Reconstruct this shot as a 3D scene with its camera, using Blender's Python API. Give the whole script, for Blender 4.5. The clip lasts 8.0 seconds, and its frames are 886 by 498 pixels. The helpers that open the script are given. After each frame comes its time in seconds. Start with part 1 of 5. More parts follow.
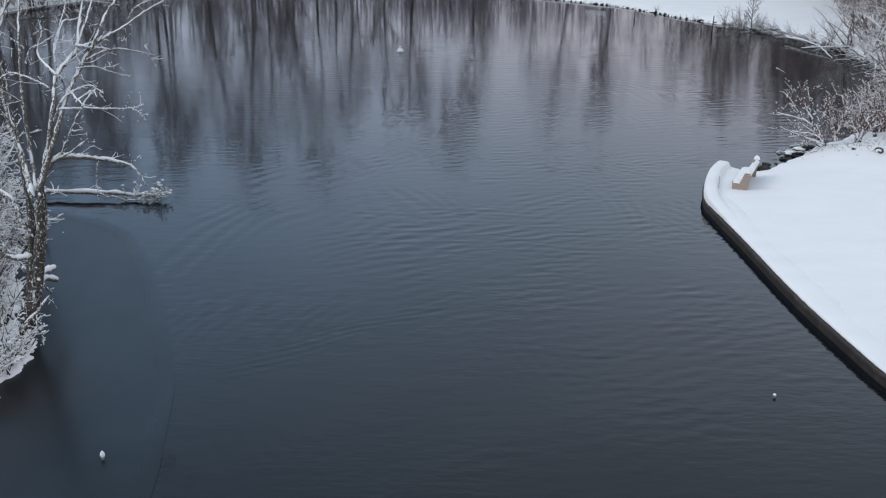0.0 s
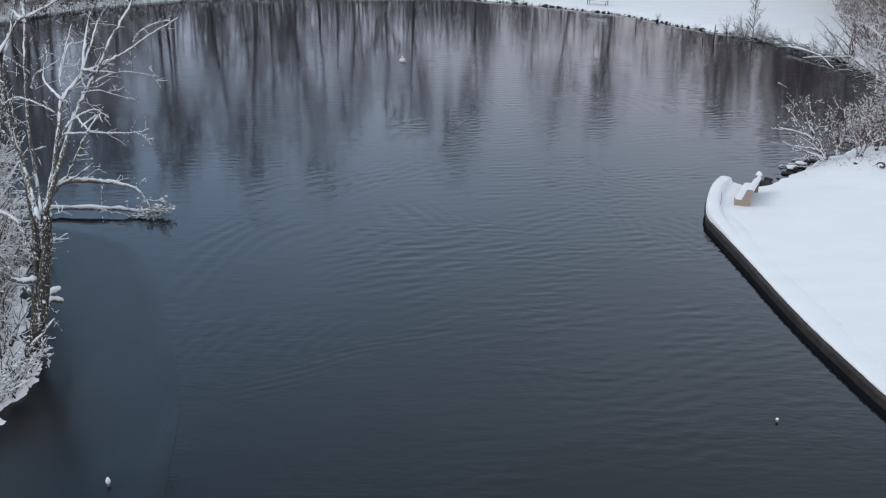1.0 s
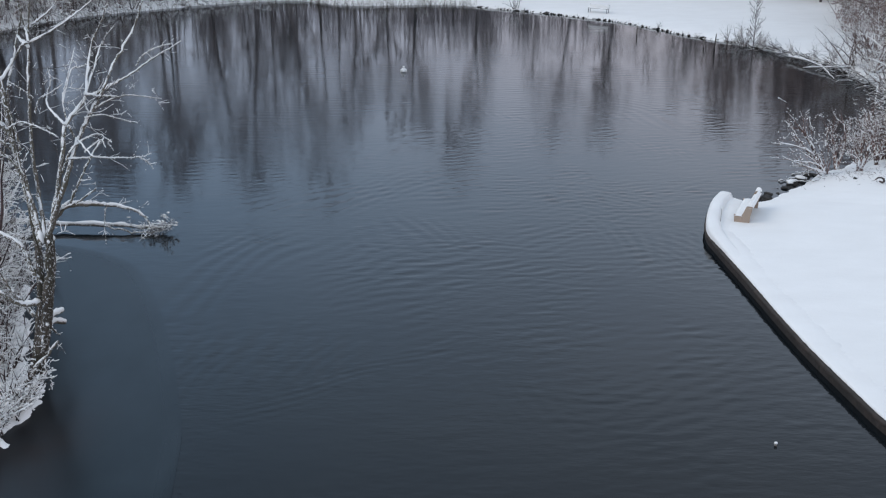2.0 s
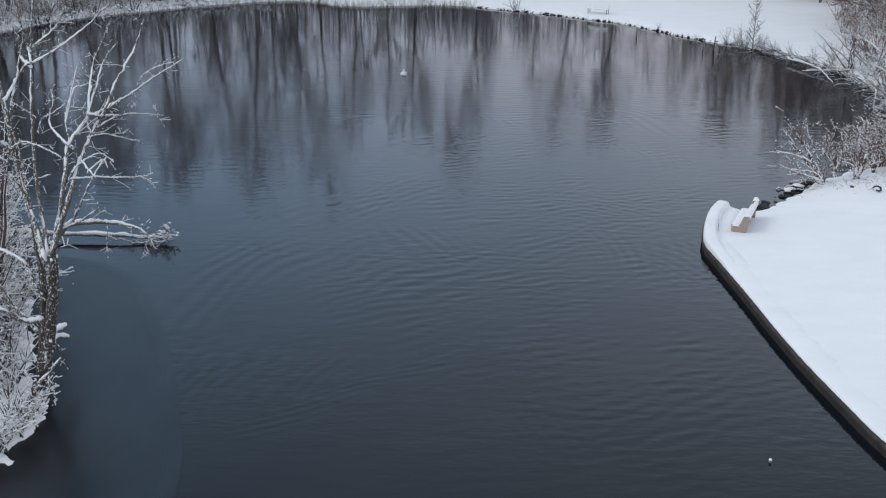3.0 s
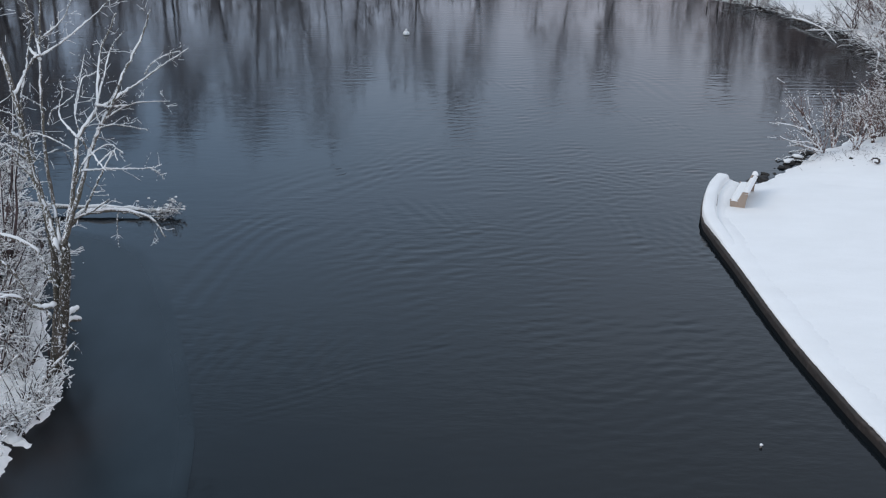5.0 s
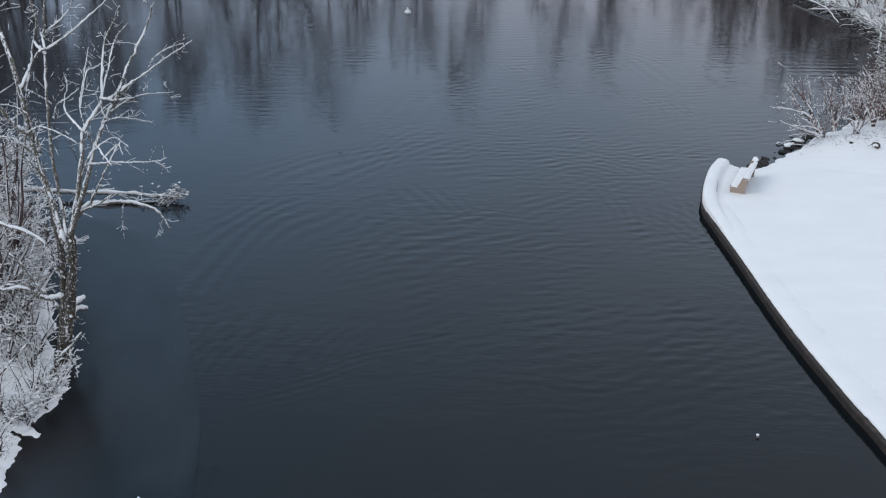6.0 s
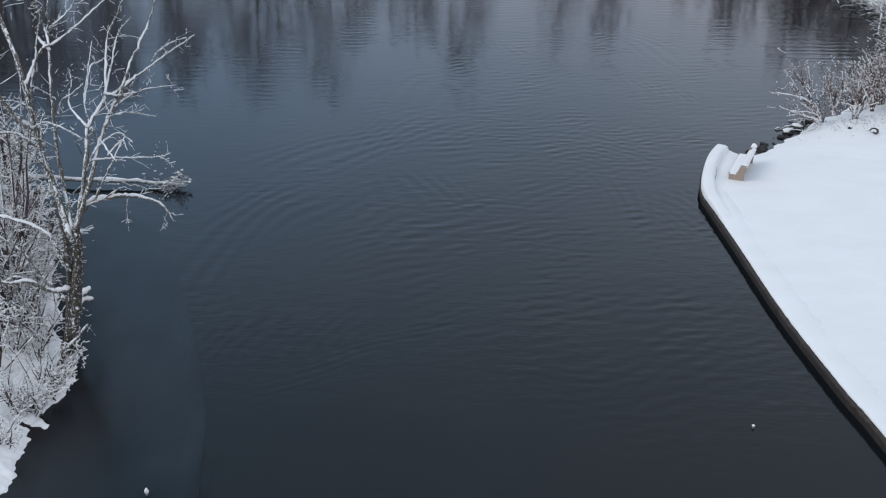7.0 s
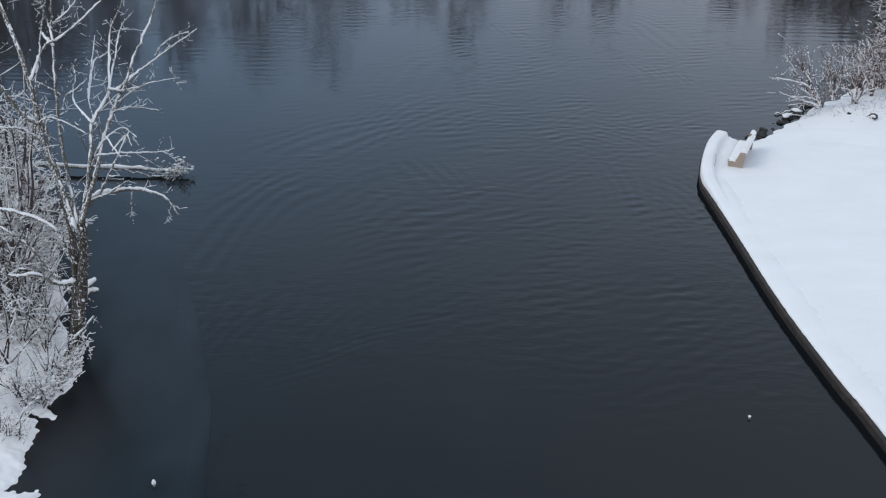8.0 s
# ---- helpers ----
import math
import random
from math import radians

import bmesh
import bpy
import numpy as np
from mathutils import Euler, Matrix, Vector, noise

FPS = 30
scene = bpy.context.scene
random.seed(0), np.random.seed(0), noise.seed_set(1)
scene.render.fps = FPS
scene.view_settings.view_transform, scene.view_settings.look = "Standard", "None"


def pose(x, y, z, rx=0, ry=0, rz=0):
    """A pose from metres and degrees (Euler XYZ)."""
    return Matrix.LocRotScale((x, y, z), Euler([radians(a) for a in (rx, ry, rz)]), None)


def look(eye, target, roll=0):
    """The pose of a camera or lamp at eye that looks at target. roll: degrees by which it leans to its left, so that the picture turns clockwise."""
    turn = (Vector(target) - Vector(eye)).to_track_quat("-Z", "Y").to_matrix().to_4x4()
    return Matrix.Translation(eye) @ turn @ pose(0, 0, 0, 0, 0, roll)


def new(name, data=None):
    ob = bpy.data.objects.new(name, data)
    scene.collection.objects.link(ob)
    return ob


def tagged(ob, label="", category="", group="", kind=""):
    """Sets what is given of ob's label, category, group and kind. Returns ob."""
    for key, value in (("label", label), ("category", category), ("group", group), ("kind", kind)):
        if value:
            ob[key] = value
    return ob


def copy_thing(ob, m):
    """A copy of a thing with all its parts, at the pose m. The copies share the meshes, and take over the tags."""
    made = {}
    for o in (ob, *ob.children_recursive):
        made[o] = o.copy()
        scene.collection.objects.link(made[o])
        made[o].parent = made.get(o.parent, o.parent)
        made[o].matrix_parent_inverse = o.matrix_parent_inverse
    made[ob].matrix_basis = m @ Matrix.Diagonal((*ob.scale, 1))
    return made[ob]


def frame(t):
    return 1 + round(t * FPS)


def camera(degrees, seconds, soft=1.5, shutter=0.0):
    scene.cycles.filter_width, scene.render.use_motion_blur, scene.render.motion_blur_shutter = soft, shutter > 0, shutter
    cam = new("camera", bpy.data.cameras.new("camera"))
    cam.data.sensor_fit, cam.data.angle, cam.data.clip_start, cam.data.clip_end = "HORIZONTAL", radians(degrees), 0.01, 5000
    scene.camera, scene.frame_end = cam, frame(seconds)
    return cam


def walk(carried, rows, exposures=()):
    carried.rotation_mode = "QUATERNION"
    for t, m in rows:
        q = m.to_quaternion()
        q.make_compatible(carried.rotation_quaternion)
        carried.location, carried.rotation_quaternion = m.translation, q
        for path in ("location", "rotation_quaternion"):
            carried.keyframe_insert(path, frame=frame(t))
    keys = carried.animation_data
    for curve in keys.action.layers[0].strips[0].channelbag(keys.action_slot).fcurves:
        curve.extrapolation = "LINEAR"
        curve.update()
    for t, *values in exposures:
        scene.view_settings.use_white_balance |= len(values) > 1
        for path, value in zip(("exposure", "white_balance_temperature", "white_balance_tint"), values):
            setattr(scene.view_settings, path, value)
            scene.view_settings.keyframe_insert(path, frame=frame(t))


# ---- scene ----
cam = camera(47.0, 8.0, soft=1.2)
walk(cam, [
    (0.0, pose(0.012, -0.121, 15.970, 69.053, -0.088, 0.071)),
    (0.5, pose(-0.053, -0.066, 16.330, 69.052, -0.105, 0.095)),
    (1.0, pose(-0.080, 0.028, 16.720, 69.110, -0.088, 0.131)),
    (1.5, pose(-0.078, 0.093, 17.099, 69.160, -0.090, 0.185)),
    (2.0, pose(-0.066, 0.103, 17.507, 69.162, -0.081, 0.203)),
    (3.5, pose(0.017, 0.010, 18.903, 68.171, -0.080, 0.271)),
    (4.0, pose(0.001, -0.016, 19.383, 67.222, -0.111, 0.324)),
    (4.5, pose(-0.012, -0.051, 19.840, 66.335, -0.118, 0.346)),
    (6.0, pose(-0.069, -0.106, 21.148, 63.826, -0.159, 0.451)),
    (6.5, pose(-0.087, -0.149, 21.589, 63.027, -0.139, 0.426)),
    (7.0, pose(-0.120, -0.177, 22.028, 62.264, -0.127, 0.421)),
    (7.5, pose(-0.149, -0.184, 22.465, 61.492, -0.119, 0.405)),
    (8.0, pose(-0.159, -0.187, 22.918, 60.675, -0.104, 0.422)),
], exposures=[(0.0, 0.0), (8.0, 0.0)])

# ---- overcast winter sky ----
SUN_UP, SUN_ROUND = radians(38), radians(262)
world = bpy.data.worlds.new("overcast_sky")
scene.world = world
world.use_nodes = True
wn, wl = world.node_tree.nodes, world.node_tree.links
wn.clear()
w_sky = wn.new("ShaderNodeTexSky")
w_sky.sky_type, w_sky.sun_disc = "NISHITA", False
w_sky.sun_elevation, w_sky.sun_rotation = SUN_UP, SUN_ROUND
w_sky.dust_density, w_sky.altitude = 3.0, 50
w_dim = wn.new("ShaderNodeVectorMath")
w_dim.operation = "SCALE"
w_dim.inputs["Scale"].default_value = 0.09
w_coord = wn.new("ShaderNodeTexCoord")
w_map = wn.new("ShaderNodeMapping")
w_map.inputs["Scale"].default_value = (1.6, 1.6, 4.0)
w_cloud = wn.new("ShaderNodeTexNoise")
w_cloud.inputs["Scale"].default_value, w_cloud.inputs["Detail"].default_value = 1.4, 5.0
w_ramp = wn.new("ShaderNodeValToRGB")
w_ramp.color_ramp.elements[0].position, w_ramp.color_ramp.elements[0].color = 0.3, (0.54, 0.665, 0.80, 1)
w_ramp.color_ramp.elements[1].position, w_ramp.color_ramp.elements[1].color = 0.75, (0.74, 0.875, 1.00, 1)
w_mix = wn.new("ShaderNodeMix")
w_mix.data_type = "RGBA"
w_mix.inputs[0].default_value = 0.85
w_back, w_out = wn.new("ShaderNodeBackground"), wn.new("ShaderNodeOutputWorld")
w_back.inputs["Strength"].default_value = 0.94
wl.new(w_sky.outputs[0], w_dim.inputs[0])
wl.new(w_coord.outputs["Generated"], w_map.inputs[0])
wl.new(w_map.outputs[0], w_cloud.inputs["Vector"])
wl.new(w_cloud.outputs["Fac"], w_ramp.inputs[0])
wl.new(w_dim.outputs[0], w_mix.inputs[6])
wl.new(w_ramp.outputs[0], w_mix.inputs[7])
# the cloud is thinner, and brighter, low over the trees than overhead
w_split, w_tint, w_glow = wn.new("ShaderNodeSeparateXYZ"), wn.new("ShaderNodeValToRGB"), wn.new("ShaderNodeMix")
w_tint.color_ramp.interpolation = "EASE"
w_tint.color_ramp.elements.new(0.34)
for w_stop, (w_at, w_colour) in zip(w_tint.color_ramp.elements, ((0.11, (1.57, 1.33, 1.30, 1)), (0.34, (1.28, 1.40, 1.54, 1)), (0.66, (0.97, 0.995, 1.035, 1)))):
    w_stop.position, w_stop.color = w_at, w_colour
w_glow.data_type, w_glow.blend_type = "RGBA", "MULTIPLY"
w_glow.inputs[0].default_value = 1.0
wl.new(w_coord.outputs["Generated"], w_split.inputs[0])
wl.new(w_split.outputs["Z"], w_tint.inputs[0])
wl.new(w_mix.outputs[2], w_glow.inputs[6])
wl.new(w_tint.outputs[0], w_glow.inputs[7])
# and bluer to the west than to the east, where the cloud thins
w_across, w_side, w_all = wn.new("ShaderNodeMapRange"), wn.new("ShaderNodeMix"), wn.new("ShaderNodeMix")
w_across.interpolation_type = "SMOOTHSTEP"
w_across.inputs[1].default_value, w_across.inputs[2].default_value = -0.42, 0.48
w_side.data_type = w_all.data_type = "RGBA"
w_side.inputs[6].default_value, w_side.inputs[7].default_value = (0.785, 0.885, 0.985, 1), (1.30, 1.165, 1.11, 1)
w_all.blend_type = "MULTIPLY"
w_all.inputs[0].default_value = 1.0
wl.new(w_split.outputs["X"], w_across.inputs[0])
wl.new(w_across.outputs[0], w_side.inputs[0])
wl.new(w_glow.outputs[2], w_all.inputs[6])
wl.new(w_side.outputs[2], w_all.inputs[7])
wl.new(w_all.outputs[2], w_back.inputs["Color"])
wl.new(w_back.outputs[0], w_out.inputs["Surface"])
sun = new("sun", bpy.data.lights.new("sun", "SUN"))
sun.data.energy, sun.data.angle, sun.data.color = 0.97, radians(30), (1.0, 0.865, 0.73)
sun.matrix_world = look((0, 0, 60), Vector((0, 0, 60)) - Vector((math.sin(SUN_ROUND) * math.cos(SUN_UP), math.cos(SUN_ROUND) * math.cos(SUN_UP), math.sin(SUN_UP))))


# ---- materials ----
def material(name, rough=0.8):
    mat = bpy.data.materials.new(name)
    mat.use_nodes = True
    shader = mat.node_tree.nodes["Principled BSDF"]
    shader.inputs["Roughness"].default_value = rough
    return mat, mat.node_tree.nodes, mat.node_tree.links, shader


def noise_node(nodes, links, scale, detail=4.0, stretch=(1, 1, 1), rough=0.55, turn=(0, 0, 0)):
    place, shift, tex = nodes.new("ShaderNodeNewGeometry"), nodes.new("ShaderNodeMapping"), nodes.new("ShaderNodeTexNoise")
    shift.inputs["Scale"].default_value = stretch
    shift.inputs["Rotation"].default_value = turn
    tex.inputs["Scale"].default_value, tex.inputs["Detail"].default_value, tex.inputs["Roughness"].default_value = scale, detail, rough
    links.new(place.outputs["Position"], shift.inputs[0])
    links.new(shift.outputs[0], tex.inputs["Vector"])
    return tex.outputs["Fac"]


def ramp_node(nodes, links, value, *stops):
    node = nodes.new("ShaderNodeValToRGB")
    while len(node.color_ramp.elements) < len(stops):
        node.color_ramp.elements.new(0.5)
    for element, (at, colour) in zip(node.color_ramp.elements, stops):
        element.position, element.color = at, (*colour, 1)
    links.new(value, node.inputs[0])
    return node.outputs[0]


def mix_node(nodes, links, factor, a, b, blend="MIX"):
    node = nodes.new("ShaderNodeMix")
    node.data_type, node.blend_type = "RGBA", blend
    for socket, value in ((node.inputs[0], factor), (node.inputs[6], a), (node.inputs[7], b)):
        if isinstance(value, bpy.types.NodeSocket):
            links.new(value, socket)
        else:
            socket.default_value = value if isinstance(value, (int, float)) else (*value, 1)
    return node.outputs[2]


def math_node(nodes, links, operation, a, b=0.0):
    node = nodes.new("ShaderNodeMath")
    node.operation = operation
    for socket, value in zip(node.inputs, (a, b)):
        if isinstance(value, bpy.types.NodeSocket):
            links.new(value, socket)
        else:
            socket.default_value = value
    return node.outputs[0]


def bump_node(nodes, links, shader, height, strength, distance):
    node = nodes.new("ShaderNodeBump")
    node.inputs["Strength"].default_value, node.inputs["Distance"].default_value = strength, distance
    links.new(height, node.inputs["Height"])
    links.new(node.outputs[0], shader.inputs["Normal"])


def grained(name, dark, light, scale, rough=0.85, bump=0.4, depth=0.01, stretch=(1, 1, 1), stain=None):
    """A rough surface of two tones, with fine grain, larger stains and relief."""
    mat, nodes, links, shader = material(name, rough)
    fine = noise_node(nodes, links, scale, 6.0, stretch)
    large = noise_node(nodes, links, scale * 0.13, 3.0, stretch)
    colour = ramp_node(nodes, links, fine, (0.3, dark), (0.7, light))
    patch = ramp_node(nodes, links, large, (0.42, (0, 0, 0)), (0.62, (1, 1, 1)))
    colour = mix_node(nodes, links, patch, colour, stain or tuple(0.6 * c for c in dark))
    links.new(colour, shader.inputs["Base Color"])
    bump_node(nodes, links, shader, fine, bump, depth)
    return mat


def flecked(mat, scale, low, high, stretch=(1, 1, 0.5), weather=0.0):
    """Snow caught in the bark's hollows, and driven on to its weather side."""
    nodes, links = mat.node_tree.nodes, mat.node_tree.links
    shader = nodes["Principled BSDF"]
    under = shader.inputs["Base Color"].links[0].from_socket
    caught = noise_node(nodes, links, scale, 5.0, stretch, 0.65)
    if weather:
        facing = nodes.new("ShaderNodeVectorMath")
        facing.operation = "DOT_PRODUCT"
        links.new(nodes.new("ShaderNodeNewGeometry").outputs["Normal"], facing.inputs[0])
        facing.inputs[1].default_value = (-0.62, -0.25, 0.74)
        caught = math_node(nodes, links, "ADD", caught, math_node(nodes, links, "MULTIPLY", facing.outputs["Value"], weather))
    mask = ramp_node(nodes, links, caught, (low, (0, 0, 0)), (high, (1, 1, 1)))
    links.new(mix_node(nodes, links, mask, under, (0.82, 0.82, 0.82)), shader.inputs["Base Color"])
    return mat


def make_snow(name, scale, depth, soiled=False):
    mat, nodes, links, shader = material(name, 0.75)
    fine = noise_node(nodes, links, scale, 8.0)
    large = noise_node(nodes, links, 0.35, 4.0, (1, 2.4, 1), turn=(0, 0, 0.5))
    colour = ramp_node(nodes, links, large, (0.3, (0.81, 0.795, 0.772)), (0.7, (0.855, 0.84, 0.818)))
    if soiled:
        litter = noise_node(nodes, links, 1.7, 6.0, rough=0.7)
        mask = ramp_node(nodes, links, litter, (0.60, (0, 0, 0)), (0.72, (1, 1, 1)))
        colour = mix_node(nodes, links, mask, colour, (0.42, 0.40, 0.40))
    links.new(colour, shader.inputs["Base Color"])
    shader.inputs["Subsurface Weight"].default_value = 0.0
    height = math_node(nodes, links, "ADD", math_node(nodes, links, "MULTIPLY", fine, 0.35), large)
    bump_node(nodes, links, shader, height, 0.5, depth)
    return mat


SNOW = make_snow("snow", 7.0, 0.10)
SNOW_LOAD = make_snow("snow_on_branches", 30.0, 0.02)
BARK = flecked(grained("bark", (0.05, 0.042, 0.034), (0.19, 0.16, 0.125), 16.0, 0.9, 1.0, 0.03, (1, 1, 0.3), (0.10, 0.088, 0.062)), 22.0, 0.565, 0.615, weather=0.105)
# frosted far bark, made paler still: the mist is put into its colour
BARK_MISTED = grained("misted_far_bark", (0.20, 0.174, 0.168), (0.33, 0.294, 0.285), 5.0, 0.95, 0.5, 0.03, (1, 1, 0.3))
BARK_DARK = grained("dark_trunk_bark", (0.10, 0.086, 0.083), (0.20, 0.172, 0.166), 5.0, 0.95, 0.5, 0.03, (1, 1, 0.3))
TWIG = grained("twig_bark", (0.05, 0.038, 0.034), (0.13, 0.098, 0.09), 20.0, 0.85, 0.2, 0.004)
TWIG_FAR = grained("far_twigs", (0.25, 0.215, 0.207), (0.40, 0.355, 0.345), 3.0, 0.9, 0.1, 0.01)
BARK_TRUNK = flecked(grained("trunk_bark", (0.022, 0.018, 0.014), (0.115, 0.092, 0.07), 18.0, 0.9, 1.0, 0.04, (1, 1, 0.3), (0.05, 0.042, 0.028)), 17.0, 0.57, 0.63)
TWIG_BANK = grained("brown_shrub_twigs", (0.05, 0.032, 0.03), (0.13, 0.085, 0.078), 8.0, 0.85, 0.2, 0.004)
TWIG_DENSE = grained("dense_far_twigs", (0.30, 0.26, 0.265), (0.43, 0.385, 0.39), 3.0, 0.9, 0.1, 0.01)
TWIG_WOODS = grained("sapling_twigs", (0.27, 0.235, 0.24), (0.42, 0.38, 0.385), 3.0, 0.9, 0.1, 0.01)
TWIG_RED = grained("reddish_twigs", (0.10, 0.055, 0.046), (0.25, 0.152, 0.126), 6.0, 0.85, 0.2, 0.004)
TWIG_SLOPE = grained("frosted_brown_twigs", (0.16, 0.112, 0.10), (0.28, 0.205, 0.185), 4.0, 0.9, 0.1, 0.01)
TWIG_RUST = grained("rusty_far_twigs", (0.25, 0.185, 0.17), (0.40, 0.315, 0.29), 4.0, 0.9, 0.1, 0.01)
REED = grained("dry_reeds", (0.16, 0.13, 0.10), (0.38, 0.33, 0.27), 12.0, 0.9, 0.2, 0.004, (1, 1, 0.2))
STONE = grained("wet_stone", (0.012, 0.011, 0.010), (0.060, 0.052, 0.045), 6.0, 0.85, 0.7, 0.03)
WALL_STONE = grained("damp_wall", (0.008, 0.0065, 0.0055), (0.045, 0.033, 0.027), 5.0, 0.75, 0.8, 0.03, (1, 1, 0.5), (0.016, 0.013, 0.011))
COPING = grained("worn_coping", (0.010, 0.0075, 0.006), (0.065, 0.047, 0.038), 4.0, 0.8, 0.8, 0.03, (1, 1, 0.5), (0.03, 0.024, 0.02))
WOOD = grained("oiled_bench_wood", (0.27, 0.19, 0.14), (0.46, 0.34, 0.26), 22.0, 0.65, 0.3, 0.006, (1, 1, 0.15), (0.34, 0.26, 0.20))
WOOD_GREY = grained("grey_weathered_wood", (0.10, 0.085, 0.075), (0.26, 0.23, 0.21), 20.0, 0.85, 0.5, 0.008, (1, 1, 0.15))
IRON = grained("dark_iron", (0.02, 0.02, 0.022), (0.05, 0.05, 0.052), 25.0, 0.55, 0.2, 0.003)
PLASTIC = grained("white_stand_in_plastic", (0.62, 0.62, 0.60), (0.80, 0.80, 0.79), 8.0, 0.45, 0.1, 0.004, stain=(0.7, 0.69, 0.66))


def make_water():
    mat, nodes, links, shader = material("pond_water", 0.055)
    shader.inputs["IOR"].default_value = 1.333
    silt = noise_node(nodes, links, 0.16, 3.0)
    links.new(ramp_node(nodes, links, silt, (0.35, (0.0070, 0.0096, 0.0118)), (0.7, (0.0088, 0.0110, 0.0124))), shader.inputs["Base Color"])
    # a faint breath of wind everywhere, stronger in patches; the larger waves are in the mesh
    wind = noise_node(nodes, links, 0.9, 2.0, (0.6, 1.5, 1), turn=(0, 0, 0.2))
    chop = noise_node(nodes, links, 3.4, 2.0, (0.55, 1.6, 1), turn=(0, 0, -0.2))
    patch = ramp_node(nodes, links, noise_node(nodes, links, 0.10, 3.0, (1, 0.8, 1)), (0.40, (0.28, 0.28, 0.28)), (0.64, (1.0, 1.0, 1.0)))
    height = math_node(nodes, links, "ADD", wind, math_node(nodes, links, "MULTIPLY", chop, 0.46))
    height = math_node(nodes, links, "MULTIPLY", height, patch)
    bump_node(nodes, links, shader, height, 1.0, 0.016)
    return mat


WATER = make_water()


def make_ice():
    mat, nodes, links, shader = material("thin_ice", 0.28)
    shader.inputs["IOR"].default_value = 1.31
    cloudy = noise_node(nodes, links, 0.5, 5.0, (1, 0.6, 1))
    clear = ramp_node(nodes, links, cloudy, (0.35, (0.0085, 0.014, 0.0175)), (0.7, (0.0165, 0.0245, 0.030)))
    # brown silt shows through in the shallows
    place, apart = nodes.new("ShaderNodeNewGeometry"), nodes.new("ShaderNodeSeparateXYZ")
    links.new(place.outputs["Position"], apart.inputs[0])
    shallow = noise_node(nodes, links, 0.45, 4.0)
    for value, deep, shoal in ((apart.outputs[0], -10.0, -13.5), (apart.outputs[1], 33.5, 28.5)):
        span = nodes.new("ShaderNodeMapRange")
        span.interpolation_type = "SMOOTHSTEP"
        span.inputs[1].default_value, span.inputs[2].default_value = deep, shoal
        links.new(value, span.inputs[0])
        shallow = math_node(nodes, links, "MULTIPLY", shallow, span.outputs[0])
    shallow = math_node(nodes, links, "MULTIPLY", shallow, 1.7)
    # towards its rim the skin of ice thins away into open water
    thick = nodes.new("ShaderNodeAttribute")
    thick.attribute_name = "thickness"
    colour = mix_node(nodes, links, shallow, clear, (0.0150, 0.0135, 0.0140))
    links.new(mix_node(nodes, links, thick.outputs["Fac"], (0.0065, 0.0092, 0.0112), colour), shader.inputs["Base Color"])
    links.new(math_node(nodes, links, "ADD", math_node(nodes, links, "MULTIPLY", thick.outputs["Fac"], 0.20), 0.08), shader.inputs["Roughness"])
    bump_node(nodes, links, shader, noise_node(nodes, links, 2.0, 3.0), 0.15, 0.004)
    return mat


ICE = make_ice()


# ---- mesh building ----
class Soup:
    """Collects tubes, lumps and boxes for one mesh."""

    def __init__(self):
        self.verts, self.faces = [], []

    def tube(self, path, radii, sides=5, squash=1.0):
        path = [Vector(p) for p in path]
        base, n = len(self.verts), len(path)
        side = None
        for i, p in enumerate(path):
            along = (path[min(i + 1, n - 1)] - path[max(i - 1, 0)]).normalized()
            if side is None:
                side = along.cross(Vector((0.31, 0.17, 0.93)) if abs(along.z) < 0.9 else Vector((1, 0.2, 0))).normalized()
            side = (side - along * side.dot(along)).normalized()
            other = along.cross(side)
            for k in range(sides):
                a = 2 * math.pi * k / sides
                self.verts.append(p + (side * math.cos(a) + other * math.sin(a)) * radii[i] * squash)
        for i in range(n - 1):
            for k in range(sides):
                a, b = base + i * sides + k, base + i * sides + (k + 1) % sides
                self.faces.append((a, b, b + sides, a + sides))
        self.faces.append(tuple(base + k for k in reversed(range(sides))))
        self.faces.append(tuple(base + (n - 1) * sides + k for k in range(sides)))

    def lump(self, at, rx, ry, rz, rng=None, rough=0.0):
        base = len(self.verts)
        for dx, dy, dz in ((1, 0, 0), (0, 1, 0), (-1, 0, 0), (0, -1, 0), (0, 0, 1), (0, 0, -1)):
            k = 1 + (rng.uniform(-rough, rough) if rng else 0)
            self.verts.append(Vector(at) + Vector((dx * rx, dy * ry, dz * rz)) * k)
        for a, b in ((0, 1), (1, 2), (2, 3), (3, 0)):
            self.faces += [(base + a, base + b, base + 4), (base + b, base + a, base + 5)]

    def box(self, m, sx, sy, sz):
        base = len(self.verts)
        for x, y, z in ((-1, -1, -1), (1, -1, -1), (1, 1, -1), (-1, 1, -1), (-1, -1, 1), (1, -1, 1), (1, 1, 1), (-1, 1, 1)):
            self.verts.append(m @ Vector((x * sx / 2, y * sy / 2, z * sz / 2)))
        self.faces += [tuple(base + i for i in q) for q in ((3, 2, 1, 0), (4, 5, 6, 7), (0, 1, 5, 4), (1, 2, 6, 5), (2, 3, 7, 6), (3, 0, 4, 7))]

    def mesh(self, name, mat, smooth=True):
        data = bpy.data.meshes.new(name)
        data.from_pydata([tuple(v) for v in self.verts], [], self.faces)
        data.materials.append(mat)
        if smooth:
            data.polygons.foreach_set("use_smooth", [True] * len(data.polygons))
        data.update()
        return data


